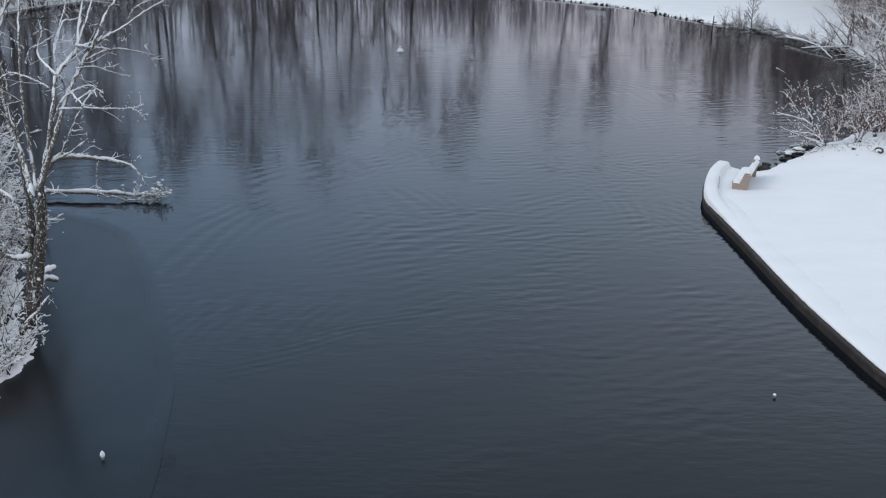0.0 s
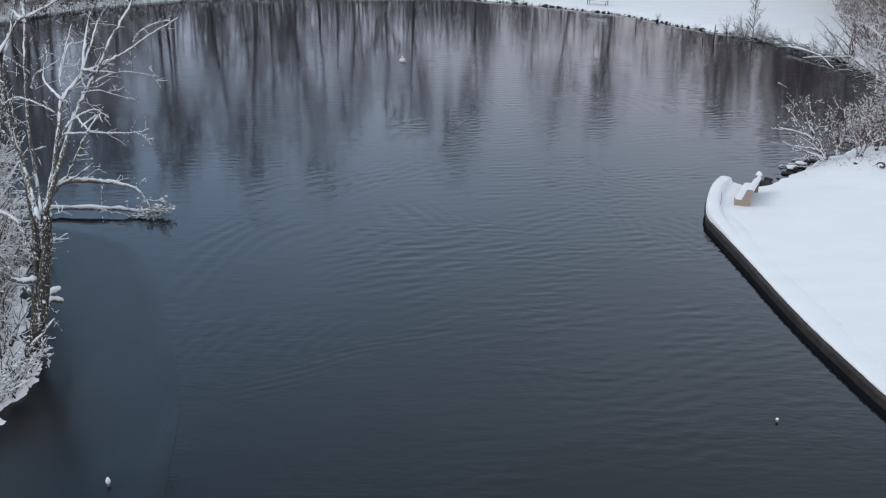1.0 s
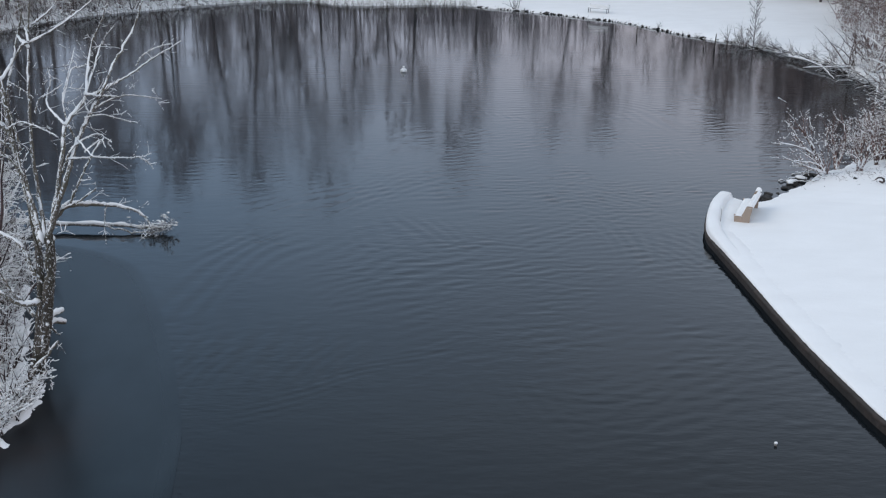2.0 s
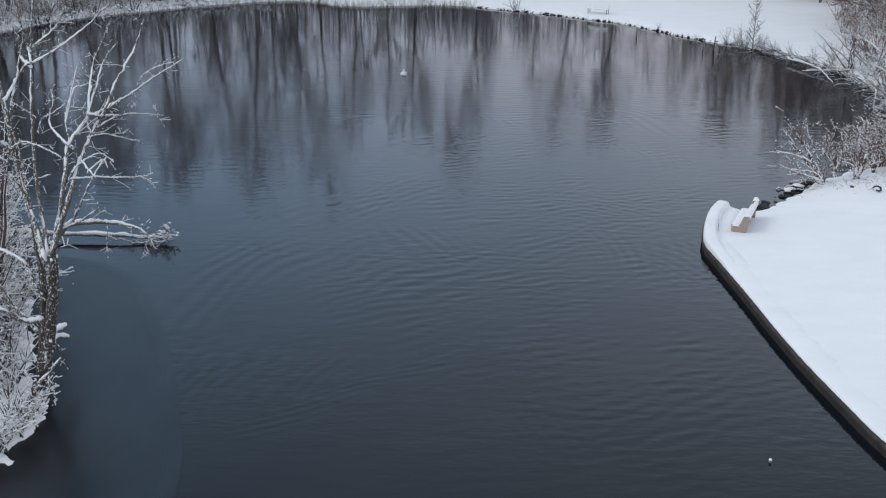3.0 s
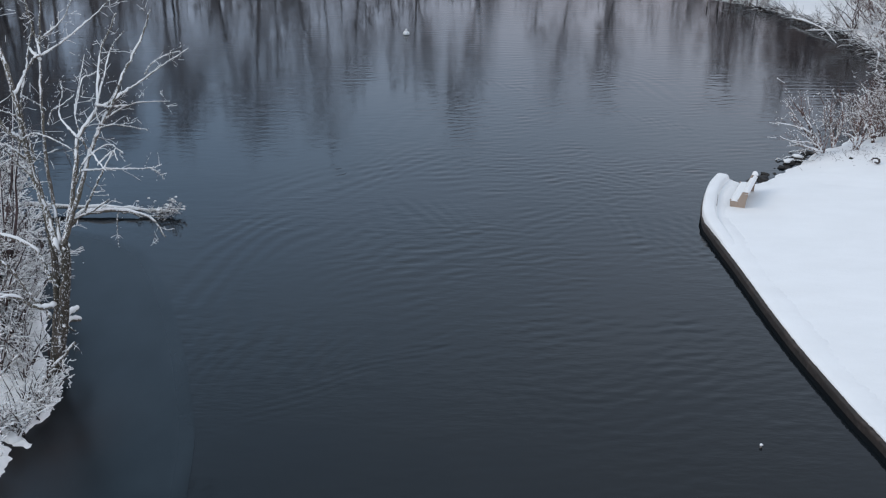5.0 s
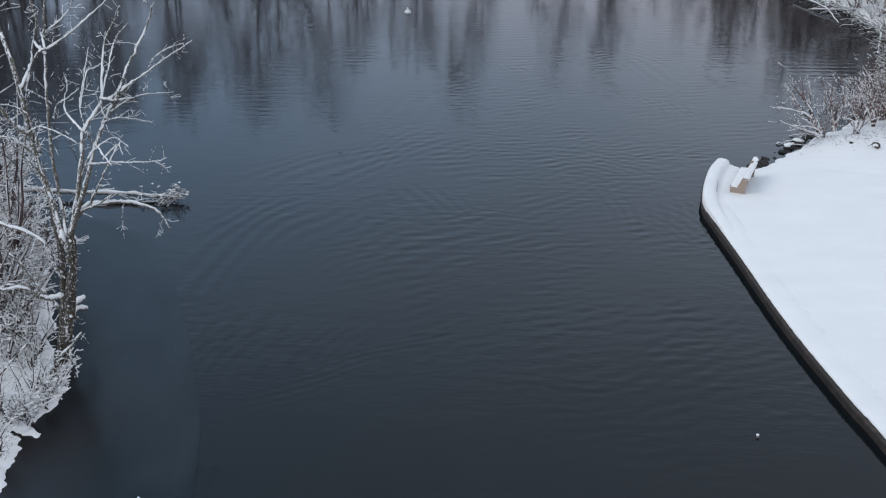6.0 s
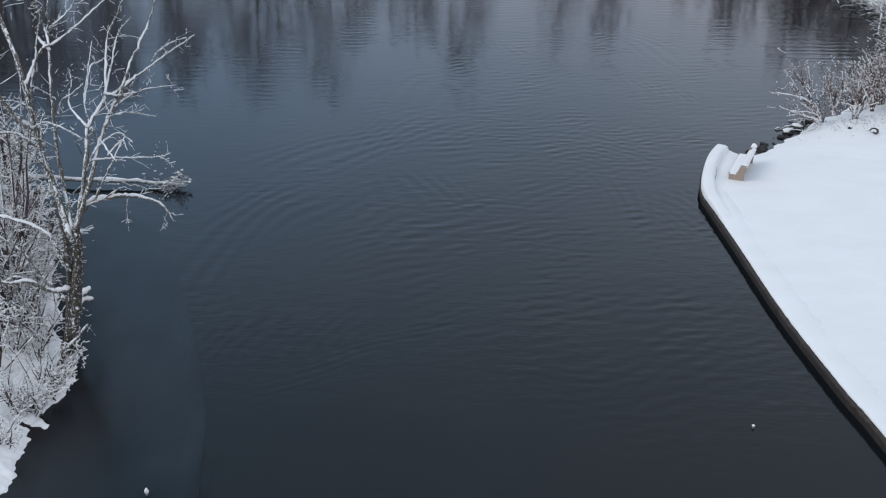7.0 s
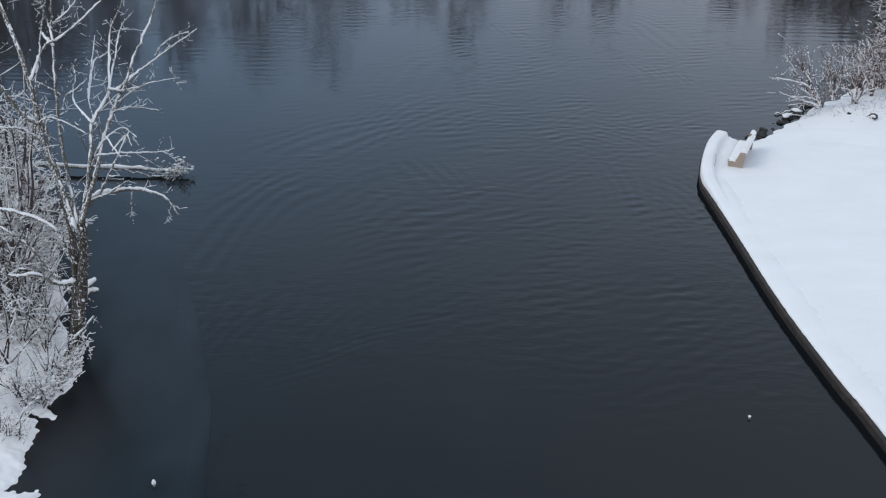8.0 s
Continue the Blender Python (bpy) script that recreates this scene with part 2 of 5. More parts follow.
def part(name, made, mat, parent, label="", smooth=True):
    """Links a Soup, a bmesh or a mesh as one mesh object under a thing or a part."""
    if isinstance(made, Soup):
        made = made.mesh(name, mat, smooth)
    elif isinstance(made, bmesh.types.BMesh):
        data = bpy.data.meshes.new(name)
        made.to_mesh(data)
        made.free()
        data.materials.append(mat)
        made = data
    ob = new(name, made)
    if parent:
        ob.parent = parent
    if label:
        tagged(ob, label)
    return ob


def rock_bm(rng, rx, ry, rz, detail=2):
    bm = bmesh.new()
    bmesh.ops.create_icosphere(bm, subdivisions=detail, radius=1.0)
    off = Vector((rng.uniform(0, 50), rng.uniform(0, 50), 0))
    for v in bm.verts:
        k = 1 + 0.62 * noise.noise(v.co * 1.5 + off) + 0.34 * noise.noise(v.co * 3.2 + off)
        v.co = Vector((v.co.x * rx, v.co.y * ry, v.co.z * rz)) * k
    for face in bm.faces:
        face.smooth = True
    return bm


def wander(rng, start, way, length, steps, wobble, lift=0.0):
    """A crooked path of branch points."""
    p, d = Vector(start), Vector(way).normalized()
    path = [p.copy()]
    for _ in range(steps):
        d = (d + Vector((rng.gauss(0, wobble), rng.gauss(0, wobble), rng.gauss(0, wobble) + lift))).normalized()
        p = p + d * (length / steps)
        path.append(p.copy())
    return path


def taper(path, r0, r1):
    n = len(path) - 1
    return [r0 + (r1 - r0) * i / n for i in range(n + 1)]


def snow_on(soup, rng, path, radii, amount=1.0, sides=4):
    """A load of snow along the upper side of a branch, broken where it is steep."""
    run, rad = [], []
    for i, p in enumerate(path):
        step = (path[min(i + 1, len(path) - 1)] - path[max(i - 1, 0)]).normalized()
        flat = math.sqrt(max(0.0, 1 - step.z * step.z))
        if flat > 0.10 and rng.random() < 0.50 + 0.56 * flat:
            r = max(radii[i] * (0.62 + 0.30 * flat), 0.0075) * amount * (0.30 + 0.78 * flat) * rng.uniform(0.6, 1.35)
            upper = (Vector((0, 0, 1)) - step * step.z).normalized()
            run.append(p + upper * (radii[i] * 0.6 + r * 0.25))
            rad.append(r)
            if flat < 0.8 and len(run) > 2 and rng.random() < 0.5:
                soup.tube(run, [rad[0] * 0.5, *rad[1:-1], rad[-1] * 0.4], sides)
                run, rad = [], []
        else:
            if len(run) > 1:
                soup.tube(run, rad, sides)
            run, rad = [], []
    if len(run) > 1:
        soup.tube(run, rad, sides)


def sprout(rng, path, radii, count, length, spread, levels, out, lift=0.04, first=0.2):
    """Side branches along a path, and theirs in turn."""
    n = len(path) - 1
    for _ in range(count):
        s = rng.uniform(first, 1.0) * n
        i = min(int(s), n - 1)
        p = path[i].lerp(path[i + 1], s - i)
        along = (path[i + 1] - path[i]).normalized()
        away = Vector((rng.gauss(0, 1), rng.gauss(0, 1), rng.gauss(0.15, 0.7)))
        away = (away - along * away.dot(along)).normalized()
        size = length * rng.uniform(0.5, 1.25) * (1.15 - 0.6 * s / n)
        r = max(radii[i] * 0.5, 0.004)
        r = min(r, size * 0.014 + 0.003)
        steps = 5 if levels else 4
        twig = wander(rng, p, along * (1 - spread) + away * spread, size, steps, 0.15, lift)
        tr = taper(twig, r, max(r * 0.4, 0.0025))
        out.append((twig, tr, levels))
        if levels:
            sprout(rng, twig, tr, max(2, int(count * 0.62)), length * 0.52, spread, levels - 1, out, lift)


# ---- the pond and its banks ----
WALL_LINE = [(15.75, 52.85), (15.30, 53.25), (14.80, 53.05), (14.02, 51.60), (13.18, 49.20), (12.77, 47.30), (12.79, 45.90), (12.91, 44.00), (13.05, 42.00),
             (13.18, 39.80), (13.35, 36.90), (13.57, 34.40), (13.87, 32.00), (14.17, 29.80), (14.56, 27.50), (15.8, 18.0), (16.5, 8.0), (17.0, -5.0)]
SHORE_NEAR = [(12.0, -25.0), (-12.0, -25.0), (-18.0, -8.0), (-16.5, 8.0), (-14.6, 20.0), (-13.5, 23.6), (-13.3, 24.3), (-14.6, 24.5),
              (-14.47, 24.49), (-14.33, 25.27), (-14.48, 25.48), (-14.22, 25.57), (-14.32, 26.04), (-14.48, 26.39), (-14.44, 26.79), (-14.53, 27.15), (-14.47, 27.51), (-14.74, 27.82), (-15.08, 28.10), (-15.26, 28.48), (-15.02, 28.61), (-14.57, 28.48), (-14.18, 28.32), (-14.50, 28.84), (-14.40, 29.50), (-14.20, 29.77), (-14.18, 30.46), (-14.15, 31.17), (-14.33, 31.84), (-14.69, 32.56),
              (-14.75, 32.2), (-15.3, 33.4), (-16.2, 35.6), (-17.2, 38.2)]
SHORE_FAR = [(-18.3, 40.8), (-20.4, 43.8), (-24.5, 48.6), (-31.0, 56.0), (-36.5, 67.0), (-43.0, 82.0), (-48.5, 98.0), (-49.5, 110.0), (-47.0, 119.0), (-42.6, 125.2), (-36.2, 130.8), (-29.0, 136.4),
             (-21.5, 139.2), (-17.0, 137.6), (-12.6, 134.4), (-5.3, 135.2), (0.5, 135.4), (10.4, 128.9), (14.3, 125.7), (20.3, 120.2), (22.8, 116.3), (25.1, 111.9),
             (27.6, 108.4), (29.6, 105.8), (31.1, 102.6), (33.0, 99.7), (34.8, 93.7), (35.7, 86.5), (35.5, 81.0), (33.5, 74.0), (30.0, 67.0)]
SHORE_RIGHT = [(26.0, 61.6), (23.2, 59.3), (21.6, 57.9), (20.3, 56.1), (18.8, 54.8), (17.3, 53.2), (16.3, 52.6)]


def smooth_line(points, per=6):
    """A smooth open curve through the points."""
    pts = [Vector((*p, 0)) for p in points]
    pts = [2 * pts[0] - pts[1], *pts, 2 * pts[-1] - pts[-2]]
    out = []
    for a, b, c, d in zip(pts, pts[1:], pts[2:], pts[3:]):
        for k in range(per):
            t = k / per
            out.append(0.5 * ((2 * b) + (c - a) * t + (2 * a - 5 * b + 4 * c - d) * t * t + (3 * b - a - 3 * c + d) * t ** 3))
    return [*out, pts[-2]]


WALL = smooth_line(WALL_LINE)
NATURAL = [Vector((*p, 0)) for p in SHORE_NEAR] + smooth_line(SHORE_FAR, 3) + smooth_line(SHORE_RIGHT, 3)
OUTLINE = np.array([(p.x, p.y) for p in WALL + NATURAL])


def shore_distance(x, y):
    """Distance to the shore, above zero on land, and whether the nearest shore is the wall."""
    a, b = OUTLINE, np.roll(OUTLINE, -1, 0)
    best, wall, inside = np.full(x.shape, 1e9), np.zeros(x.shape, bool), np.zeros(x.shape, bool)
    for i in range(len(a)):
        (ax, ay), (bx, by) = a[i], b[i]
        ex, ey = bx - ax, by - ay
        t = np.clip(((x - ax) * ex + (y - ay) * ey) / (ex * ex + ey * ey + 1e-12), 0, 1)
        d = np.hypot(x - ax - t * ex, y - ay - t * ey)
        near = d < best
        best, wall = np.where(near, d, best), np.where(near, i < len(WALL) - 1, wall)
        if ay != by:
            inside ^= ((ay > y) != (by > y)) & (x < ex * (y - ay) / (ey) + ax)
    return np.where(inside, -best, best), wall


def relief(x, y, size, seed=0.0):
    """Gentle waves of ground, made of a few sines."""
    return (np.sin(x / size + 1.3 * np.sin(y / size * 0.7 + seed)) + np.sin(y / size * 1.3 + seed + 1.1 * np.sin(x / size * 0.6))) / 2


TRACKS = [(21.5, 53.9, 26.3, 52.2), (21.6, 53.1, 26.3, 51.3), (22.3, 51.6, 26.0, 50.2)]


def land_height(x, y):
    d, wall = shore_distance(x, y)
    ragged = d + np.where(wall, 0, np.where((x < 0) & (y < 33), 0.4, 1.0) * 0.20 * relief(x, y, 0.83, 1.0) + 0.10 * relief(x + 0.4 * y, y, 0.37, 2.0) + 0.09 * relief(y, x - 0.3 * y, 0.17, 4.0)
                          + np.where((x < 0) & (y < 33), 0.06 * relief(x - 0.5 * y, y + 0.4 * x, 0.075, 7.0), 0.0))
    natural = np.interp(ragged, [-6, -1.2, -0.1, 0.08, 0.5, 2, 6, 20, 60, 300], [-1.6, -0.5, -0.08, 0.16, 0.34, 0.54, 0.58, 0.75, 2.2, 8.0])
    walled = np.interp(d, [-6, 0.06, 0.26, 0.6, 2, 6, 20, 60, 300], [-1.6, -0.9, 0.37, 0.50, 0.54, 0.58, 0.75, 2.2, 8.0])
    z = np.where(wall, walled, natural)
    rise = np.clip(d, 0, 3) / 3
    # shallow old tracks across the bank
    for ax, ay, bx, by in TRACKS:
        u = (x - ax) * (by - ay) - (y - ay) * (bx - ax)
        off = u / math.hypot(bx - ax, by - ay) + 0.15 * np.sin(x * 0.9)
        z = z - np.where((x > 20) & (x < 40) & (y < 60) & (y > 30), 0.045, 0) * np.exp(-(off / 0.2) ** 2)
    return z + rise * (0.05 * relief(x, y, 1.9) + 0.025 * relief(x, y, 0.7, 3.0) + 0.15 * np.clip(d / 40, 0, 3) * relief(x, y, 17.0, 5.0))


def ground_at(x, y):
    return float(land_height(np.array([float(x)]), np.array([float(y)]))[0])


def stretch_line(*spans):
    """Grid lines: spans of (from, to, step)."""
    out = []
    for a, b, step in spans:
        out += list(np.arange(a, b - 1e-6, step))
    return np.array(out)


def sheet(name, xs, ys, height, mat):
    gx, gy = np.meshgrid(xs, ys)
    gz = height(gx.ravel(), gy.ravel())
    data = bpy.data.meshes.new(name)
    nx, ny = len(xs), len(ys)
    idx = np.arange(nx * ny).reshape(ny, nx)
    quads = np.stack([idx[:-1, :-1], idx[:-1, 1:], idx[1:, 1:], idx[1:, :-1]], -1).reshape(-1, 4)
    data.from_pydata(np.stack([gx.ravel(), gy.ravel(), gz], -1).tolist(), [], quads.tolist())
    data.materials.append(mat)
    data.polygons.foreach_set("use_smooth", [True] * len(data.polygons))
    data.update()
    return new(name, data)


FAR_LOW, FAR_HIGH = [-2600, -1500, -800, -400, -220, -140, -100, -80], [80, 100, 140, 220, 400, 800, 1500, 2600]
grid_x = np.concatenate([FAR_LOW, stretch_line((-60, -22, 1.0), (-22, -18, 0.25), (-18, -16, 0.2), (-16, -13, 0.06), (-13, -12, 0.25), (-12, 11, 0.8), (11, 28, 0.17), (28, 40, 0.45), (40, 62, 1.2)), FAR_HIGH])
grid_y = np.concatenate([[-2600, -1200, -500, -200, -100, -60], stretch_line((-40, 20, 1.5), (20, 23, 0.25), (23, 33, 0.075), (33, 62, 0.24), (62, 100, 0.6), (100, 142, 0.4), (142, 170, 1.5)),
                         [170, 190, 230, 320, 500, 900, 1500, 2600]])
ground = tagged(sheet("ground", grid_x, grid_y, land_height, SNOW), "snow-covered ground sloping gently down to the pond", "ground", kind="structure")

# centre, wavelength, from and to which distance, towards which side, height in metres
RINGS = [(5.6, 37.5, 1.0, 4.5, 26.0, -1, 0.0052), (4.0, 30.0, 0.7, 6.0, 20.0, -1, 0.0026), (5.0, 41.0, 0.6, 4.0, 15.0, 1, 0.0026), (8.0, 61.0, 1.2, 5.0, 17.0, -1, 0.0036), (3.0, 66.0, 1.0, 6.0, 24.0, 1, 0.0036),
         (9.0, 33.0, 0.5, 1.5, 12.0, -1, 0.0018), (6.0, 51.0, 0.8, 3.0, 17.0, -1, 0.0036), (2.5, 47.0, 0.7, 2.0, 16.0, 1, 0.0032), (3.6, 45.5, 0.55, 0.4, 7.0, 1, 0.0035), (8.2, 57.5, 0.7, 0.5, 8.0, 1, 0.0036)]
# from, to, half width, wavelength, slant of the waves to the line, height in metres
WAKES = [((-8.6, 28.8), (1.5, 37.0), 1.0, 0.42, 1.35, 0.0022), ((-4.5, 41.5), (2.5, 46.0), 1.6, 0.75, 1.25, 0.0026), ((10.0, 68.0), (17.0, 62.0), 1.0, 0.6, 1.0, 0.0030), ((1.2, 75.5), (6.6, 72.0), 0.9, 0.7, 1.0, 0.0045)]


def swell(value, low, high):
    """A smooth step from 0 at low to 1 at high."""
    t = np.clip((value - low) / (high - low), 0, 1)
    return t * t * (3 - 2 * t)


def water_height(x, y):
    """Small waves: long-crested wavelets off the walled bank, broken arcs, and feathered trains along old wakes."""
    rng = np.random.default_rng(41)
    bend = 0.55 * relief(x, y, 2.3, 0.4) + 0.35 * relief(y, x, 1.1, 2.2)
    z = np.zeros_like(x)
    # wavelets whose crests lie across the view, stronger in gusts
    gust = swell(relief(x, 1.3 * y, 3.1, 1.7) + 0.7 * relief(x + y, y - x, 1.7, 0.6), -0.75, 0.75)
    shore = (0.25 + 0.75 * gust) * swell(x, -5.0, 5.0) * (0.6 * swell(y, 20.0, 29.0) + 0.4 * swell(y, 30.0, 42.0)) * swell(y, 96.0, 60.0)
    calm = (0.10 + 0.25 * gust) * swell(x, 4.0, -5.0) * swell(y, 27.0, 40.0) * swell(y, 80.0, 60.0)
    for _ in range(46):
        length = rng.uniform(0.28, 0.85)
        way = rng.normal(1.85, 0.36)
        k = 2 * math.pi / length
        z += 0.0060 / k * (shore + calm) * np.sin(k * (x * math.cos(way) + (y + 0.25 * bend) * math.sin(way)) + rng.uniform(0, 2 * math.pi))
    # short wavelets far out, that break the mirrored trunks
    far = (0.15 + 0.85 * swell(relief(1.2 * x, y, 2.7, 3.1) + 0.6 * relief(y, x, 1.3, 0.9), -0.35, 0.6)) * swell(y, 56.0, 70.0) * swell(y, 110.0, 92.0)
    for _ in range(18):
        length, way = rng.uniform(0.5, 1.0), rng.normal(math.pi / 2, 0.22)
        k = 2 * math.pi / length
        z += 0.0058 / k * far * np.sin(k * (x * math.cos(way) + (y + 0.3 * bend) * math.sin(way)) + rng.uniform(0, 2 * math.pi))
    for k, (cx, cy, length, start, reach, side, high) in enumerate(RINGS):
        d = np.hypot(x - cx, y - cy) + bend
        ragged = 0.1 + 0.9 * swell(relief(x + 3 * k, y - 2 * k, 2.1, k) + 0.5 * relief(y, x, 1.2, k), -0.5, 0.6)
        shape = ragged * swell(d, start, start + 5.0) * swell(d, reach, reach - 8.0) * swell(side * (x - cx), 1.0, 7.0) * swell(y, cy - 8.0, cy - 1.0)
        z += high * shape * np.sin(2 * math.pi * d / length)
    for (ax, ay), (bx, by), width, length, slant, high in WAKES:
        reach, along = math.hypot(bx - ax, by - ay), math.atan2(by - ay, bx - ax)
        u = (x - ax) * math.cos(along) + (y - ay) * math.sin(along)
        v = (y - ay) * math.cos(along) - (x - ax) * math.sin(along) + 0.6 * bend
        phase = (x - ax) * math.cos(along + slant) + (y - ay) * math.sin(along + slant) + 0.5 * bend
        z += high * swell(u, 0, reach * 0.3) * swell(u, reach, reach * 0.75) * swell(np.abs(v), width, width * 0.2) * np.sin(2 * math.pi * phase / length)
    return z


water = tagged(sheet("water", stretch_line((-60, -20, 5.0), (-20, -12, 0.5), (-12, 16, 0.11), (16, 20, 0.3), (20, 50.1, 1.5)),
                     stretch_line((-30, 22, 2.0), (22, 60, 0.09), (60, 106, 0.13), (106, 145.1, 1.5)), water_height, WATER),
               "dark rippled pond water mirroring bare trees and grey sky", "water", kind="structure")


def build_ice():
    edge = smooth_line([(-24.0, 47.6), (-18.0, 46.2), (-14.8, 44.2), (-13.2, 41.6), (-11.7, 38.2), (-10.3, 34.4), (-9.35, 31.4), (-8.65, 28.9), (-8.2, 26.0), (-7.85, 23.5), (-7.9, 20.5), (-9.5, 15.0), (-16.0, 11.0)], 5)
    verts, faces, thickness = [], [], []
    for i, p in enumerate(edge):
        t = (edge[min(i + 1, len(edge) - 1)] - edge[max(i - 1, 0)]).normalized()
        for inward, thick in ((0.0, 0.35), (0.14, 0.75), (0.6, 1.0)):
            verts.append((p.x + t.y * inward, p.y - t.x * inward, 0.012))
            thickness.append(thick)
        verts.append((-25.5, p.y, 0.012))
        thickness.append(1.0)
    for i in range(len(edge) - 1):
        faces += [(4 * i + k, 4 * i + k + 1, 4 * i + k + 5, 4 * i + k + 4) for k in range(3)]
    data = bpy.data.meshes.new("thin_ice")
    data.from_pydata(verts, [], faces)
    data.attributes.new("thickness", "FLOAT", "POINT").data.foreach_set("value", thickness)
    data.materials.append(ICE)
    if data.polygons[0].normal.z < 0:
        data.flip_normals()
    ob = part("thin_ice", data, ICE, None)
    return tagged(ob, "thin smooth skin of clear dark ice along the bank", "ice", kind="structure")


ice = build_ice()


def sweep(line, profile, name, mat, parent, label="", wobble=0.0, seed=0, scale=None, shift=None):
    """A profile of (inwards, up) carried along a line on the ground."""
    rng = random.Random(seed)
    bm = bmesh.new()
    rows = []
    for i, p in enumerate(line):
        t = (line[min(i + 1, len(line) - 1)] - line[max(i - 1, 0)]).normalized()
        inward = Vector((-t.y, t.x, 0))
        k = scale(i / (len(line) - 1)) if scale else 1.0
        back = shift(i / (len(line) - 1)) if shift else 0.0
        rows.append([bm.verts.new((p.x + inward.x * (o + back + rng.uniform(-wobble, wobble)), p.y + inward.y * (o + back + rng.uniform(-wobble, wobble)), base + (u - base) * k + rng.uniform(-wobble, wobble)))
                     for o, u, base in profile])
    for a, b in zip(rows, rows[1:]):
        for j in range(len(profile) - 1):
            bm.faces.new((a[j], a[j + 1], b[j + 1], b[j])).smooth = True
    bm.faces.new(rows[0])
    bm.faces.new(tuple(reversed(rows[-1])))
    bmesh.ops.recalc_face_normals(bm, faces=bm.faces)
    return part(name, bm, mat, parent, label)


def build_retaining_wall():
    thing = tagged(new("retaining_wall"), "low dark weathered retaining wall at the pond's edge, capped with snow", "retaining wall", kind="structure")
    fine = smooth_line(WALL_LINE, 16)
    same = lambda o, u: (o, u, u)
    sweep(fine, [same(0.30, -0.9), same(0.0, -0.9), same(0.0, 0.22), same(0.02, 0.255), same(0.30, 0.255)], "wall_body", WALL_STONE, thing, "dark damp wall face", 0.008, 3)
    sweep(fine, [same(0.36, 0.26), same(-0.045, 0.26), same(-0.05, 0.28), same(-0.045, 0.365), same(-0.02, 0.39), same(0.36, 0.39)], "coping", COPING, thing, "worn brown coping", 0.012, 4)
    sweep(fine, [same(0.55, 0.32), same(0.11, 0.392), same(0.10, 0.405), same(0.12, 0.445), same(0.18, 0.48), same(0.45, 0.53), same(0.80, 0.538), same(1.3, 0.515), same(1.4, 0.45)], "snow_cover", SNOW, thing, "rounded edge of lying snow", 0.010, 5)
    # the raised end of the wall under deep snow
    tip = smooth_line(WALL_LINE[2:9], 10)
    fade = lambda s: 1.0 if s < 0.45 else max(0.0, 1.0 - (s - 0.45) / 0.5)
    sweep(tip, [(0.02, 0.38, 0.36), (0.02, 0.66, 0.40), (0.06, 0.76, 0.47), (0.20, 0.80, 0.48), (0.52, 0.80, 0.46), (0.64, 0.75, 0.42), (0.70, 0.62, 0.38), (0.78, 0.46, 0.34)], "snow_mound", SNOW, thing, "deep rounded snow on the wall's end", 0.008, 6, fade, lambda s: 0.0 if s < 0.45 else 0.16 * (s - 0.45) / 0.55)
    return thing


build_retaining_wall()


# ---- trees ----
def branch_parts(thing, rng, branches, stem_name, bark, twig, snow_amount, clumps=0.0, snow_mat=None, sides=(3, 4, 5, 6), snow_min=0.0):
    """The twigs of all branches in one mesh, and their snow in another."""
    twigs, load = Soup(), Soup()
    for path, radii, level in branches:
        twigs.tube(path, radii, sides[min(level, 3)])
        if snow_amount and radii[0] >= snow_min:
            snow_on(load, rng, path, radii, snow_amount, 3 if level < 1 else 4)
            if clumps:
                for p in path[1:]:
                    if rng.random() < clumps:
                        s = rng.uniform(0.012, 0.034) * snow_amount
                        load.lump(p + Vector((0, 0, s * 0.6)), s * 1.3, s * 1.3, s, rng, 0.3)
    tagged(part(stem_name, twigs, twig, thing), kind="stuff")
    if load.faces:
        tagged(part("snow_load", load, snow_mat or SNOW_LOAD, thing, "clinging white snow"), kind="stuff")


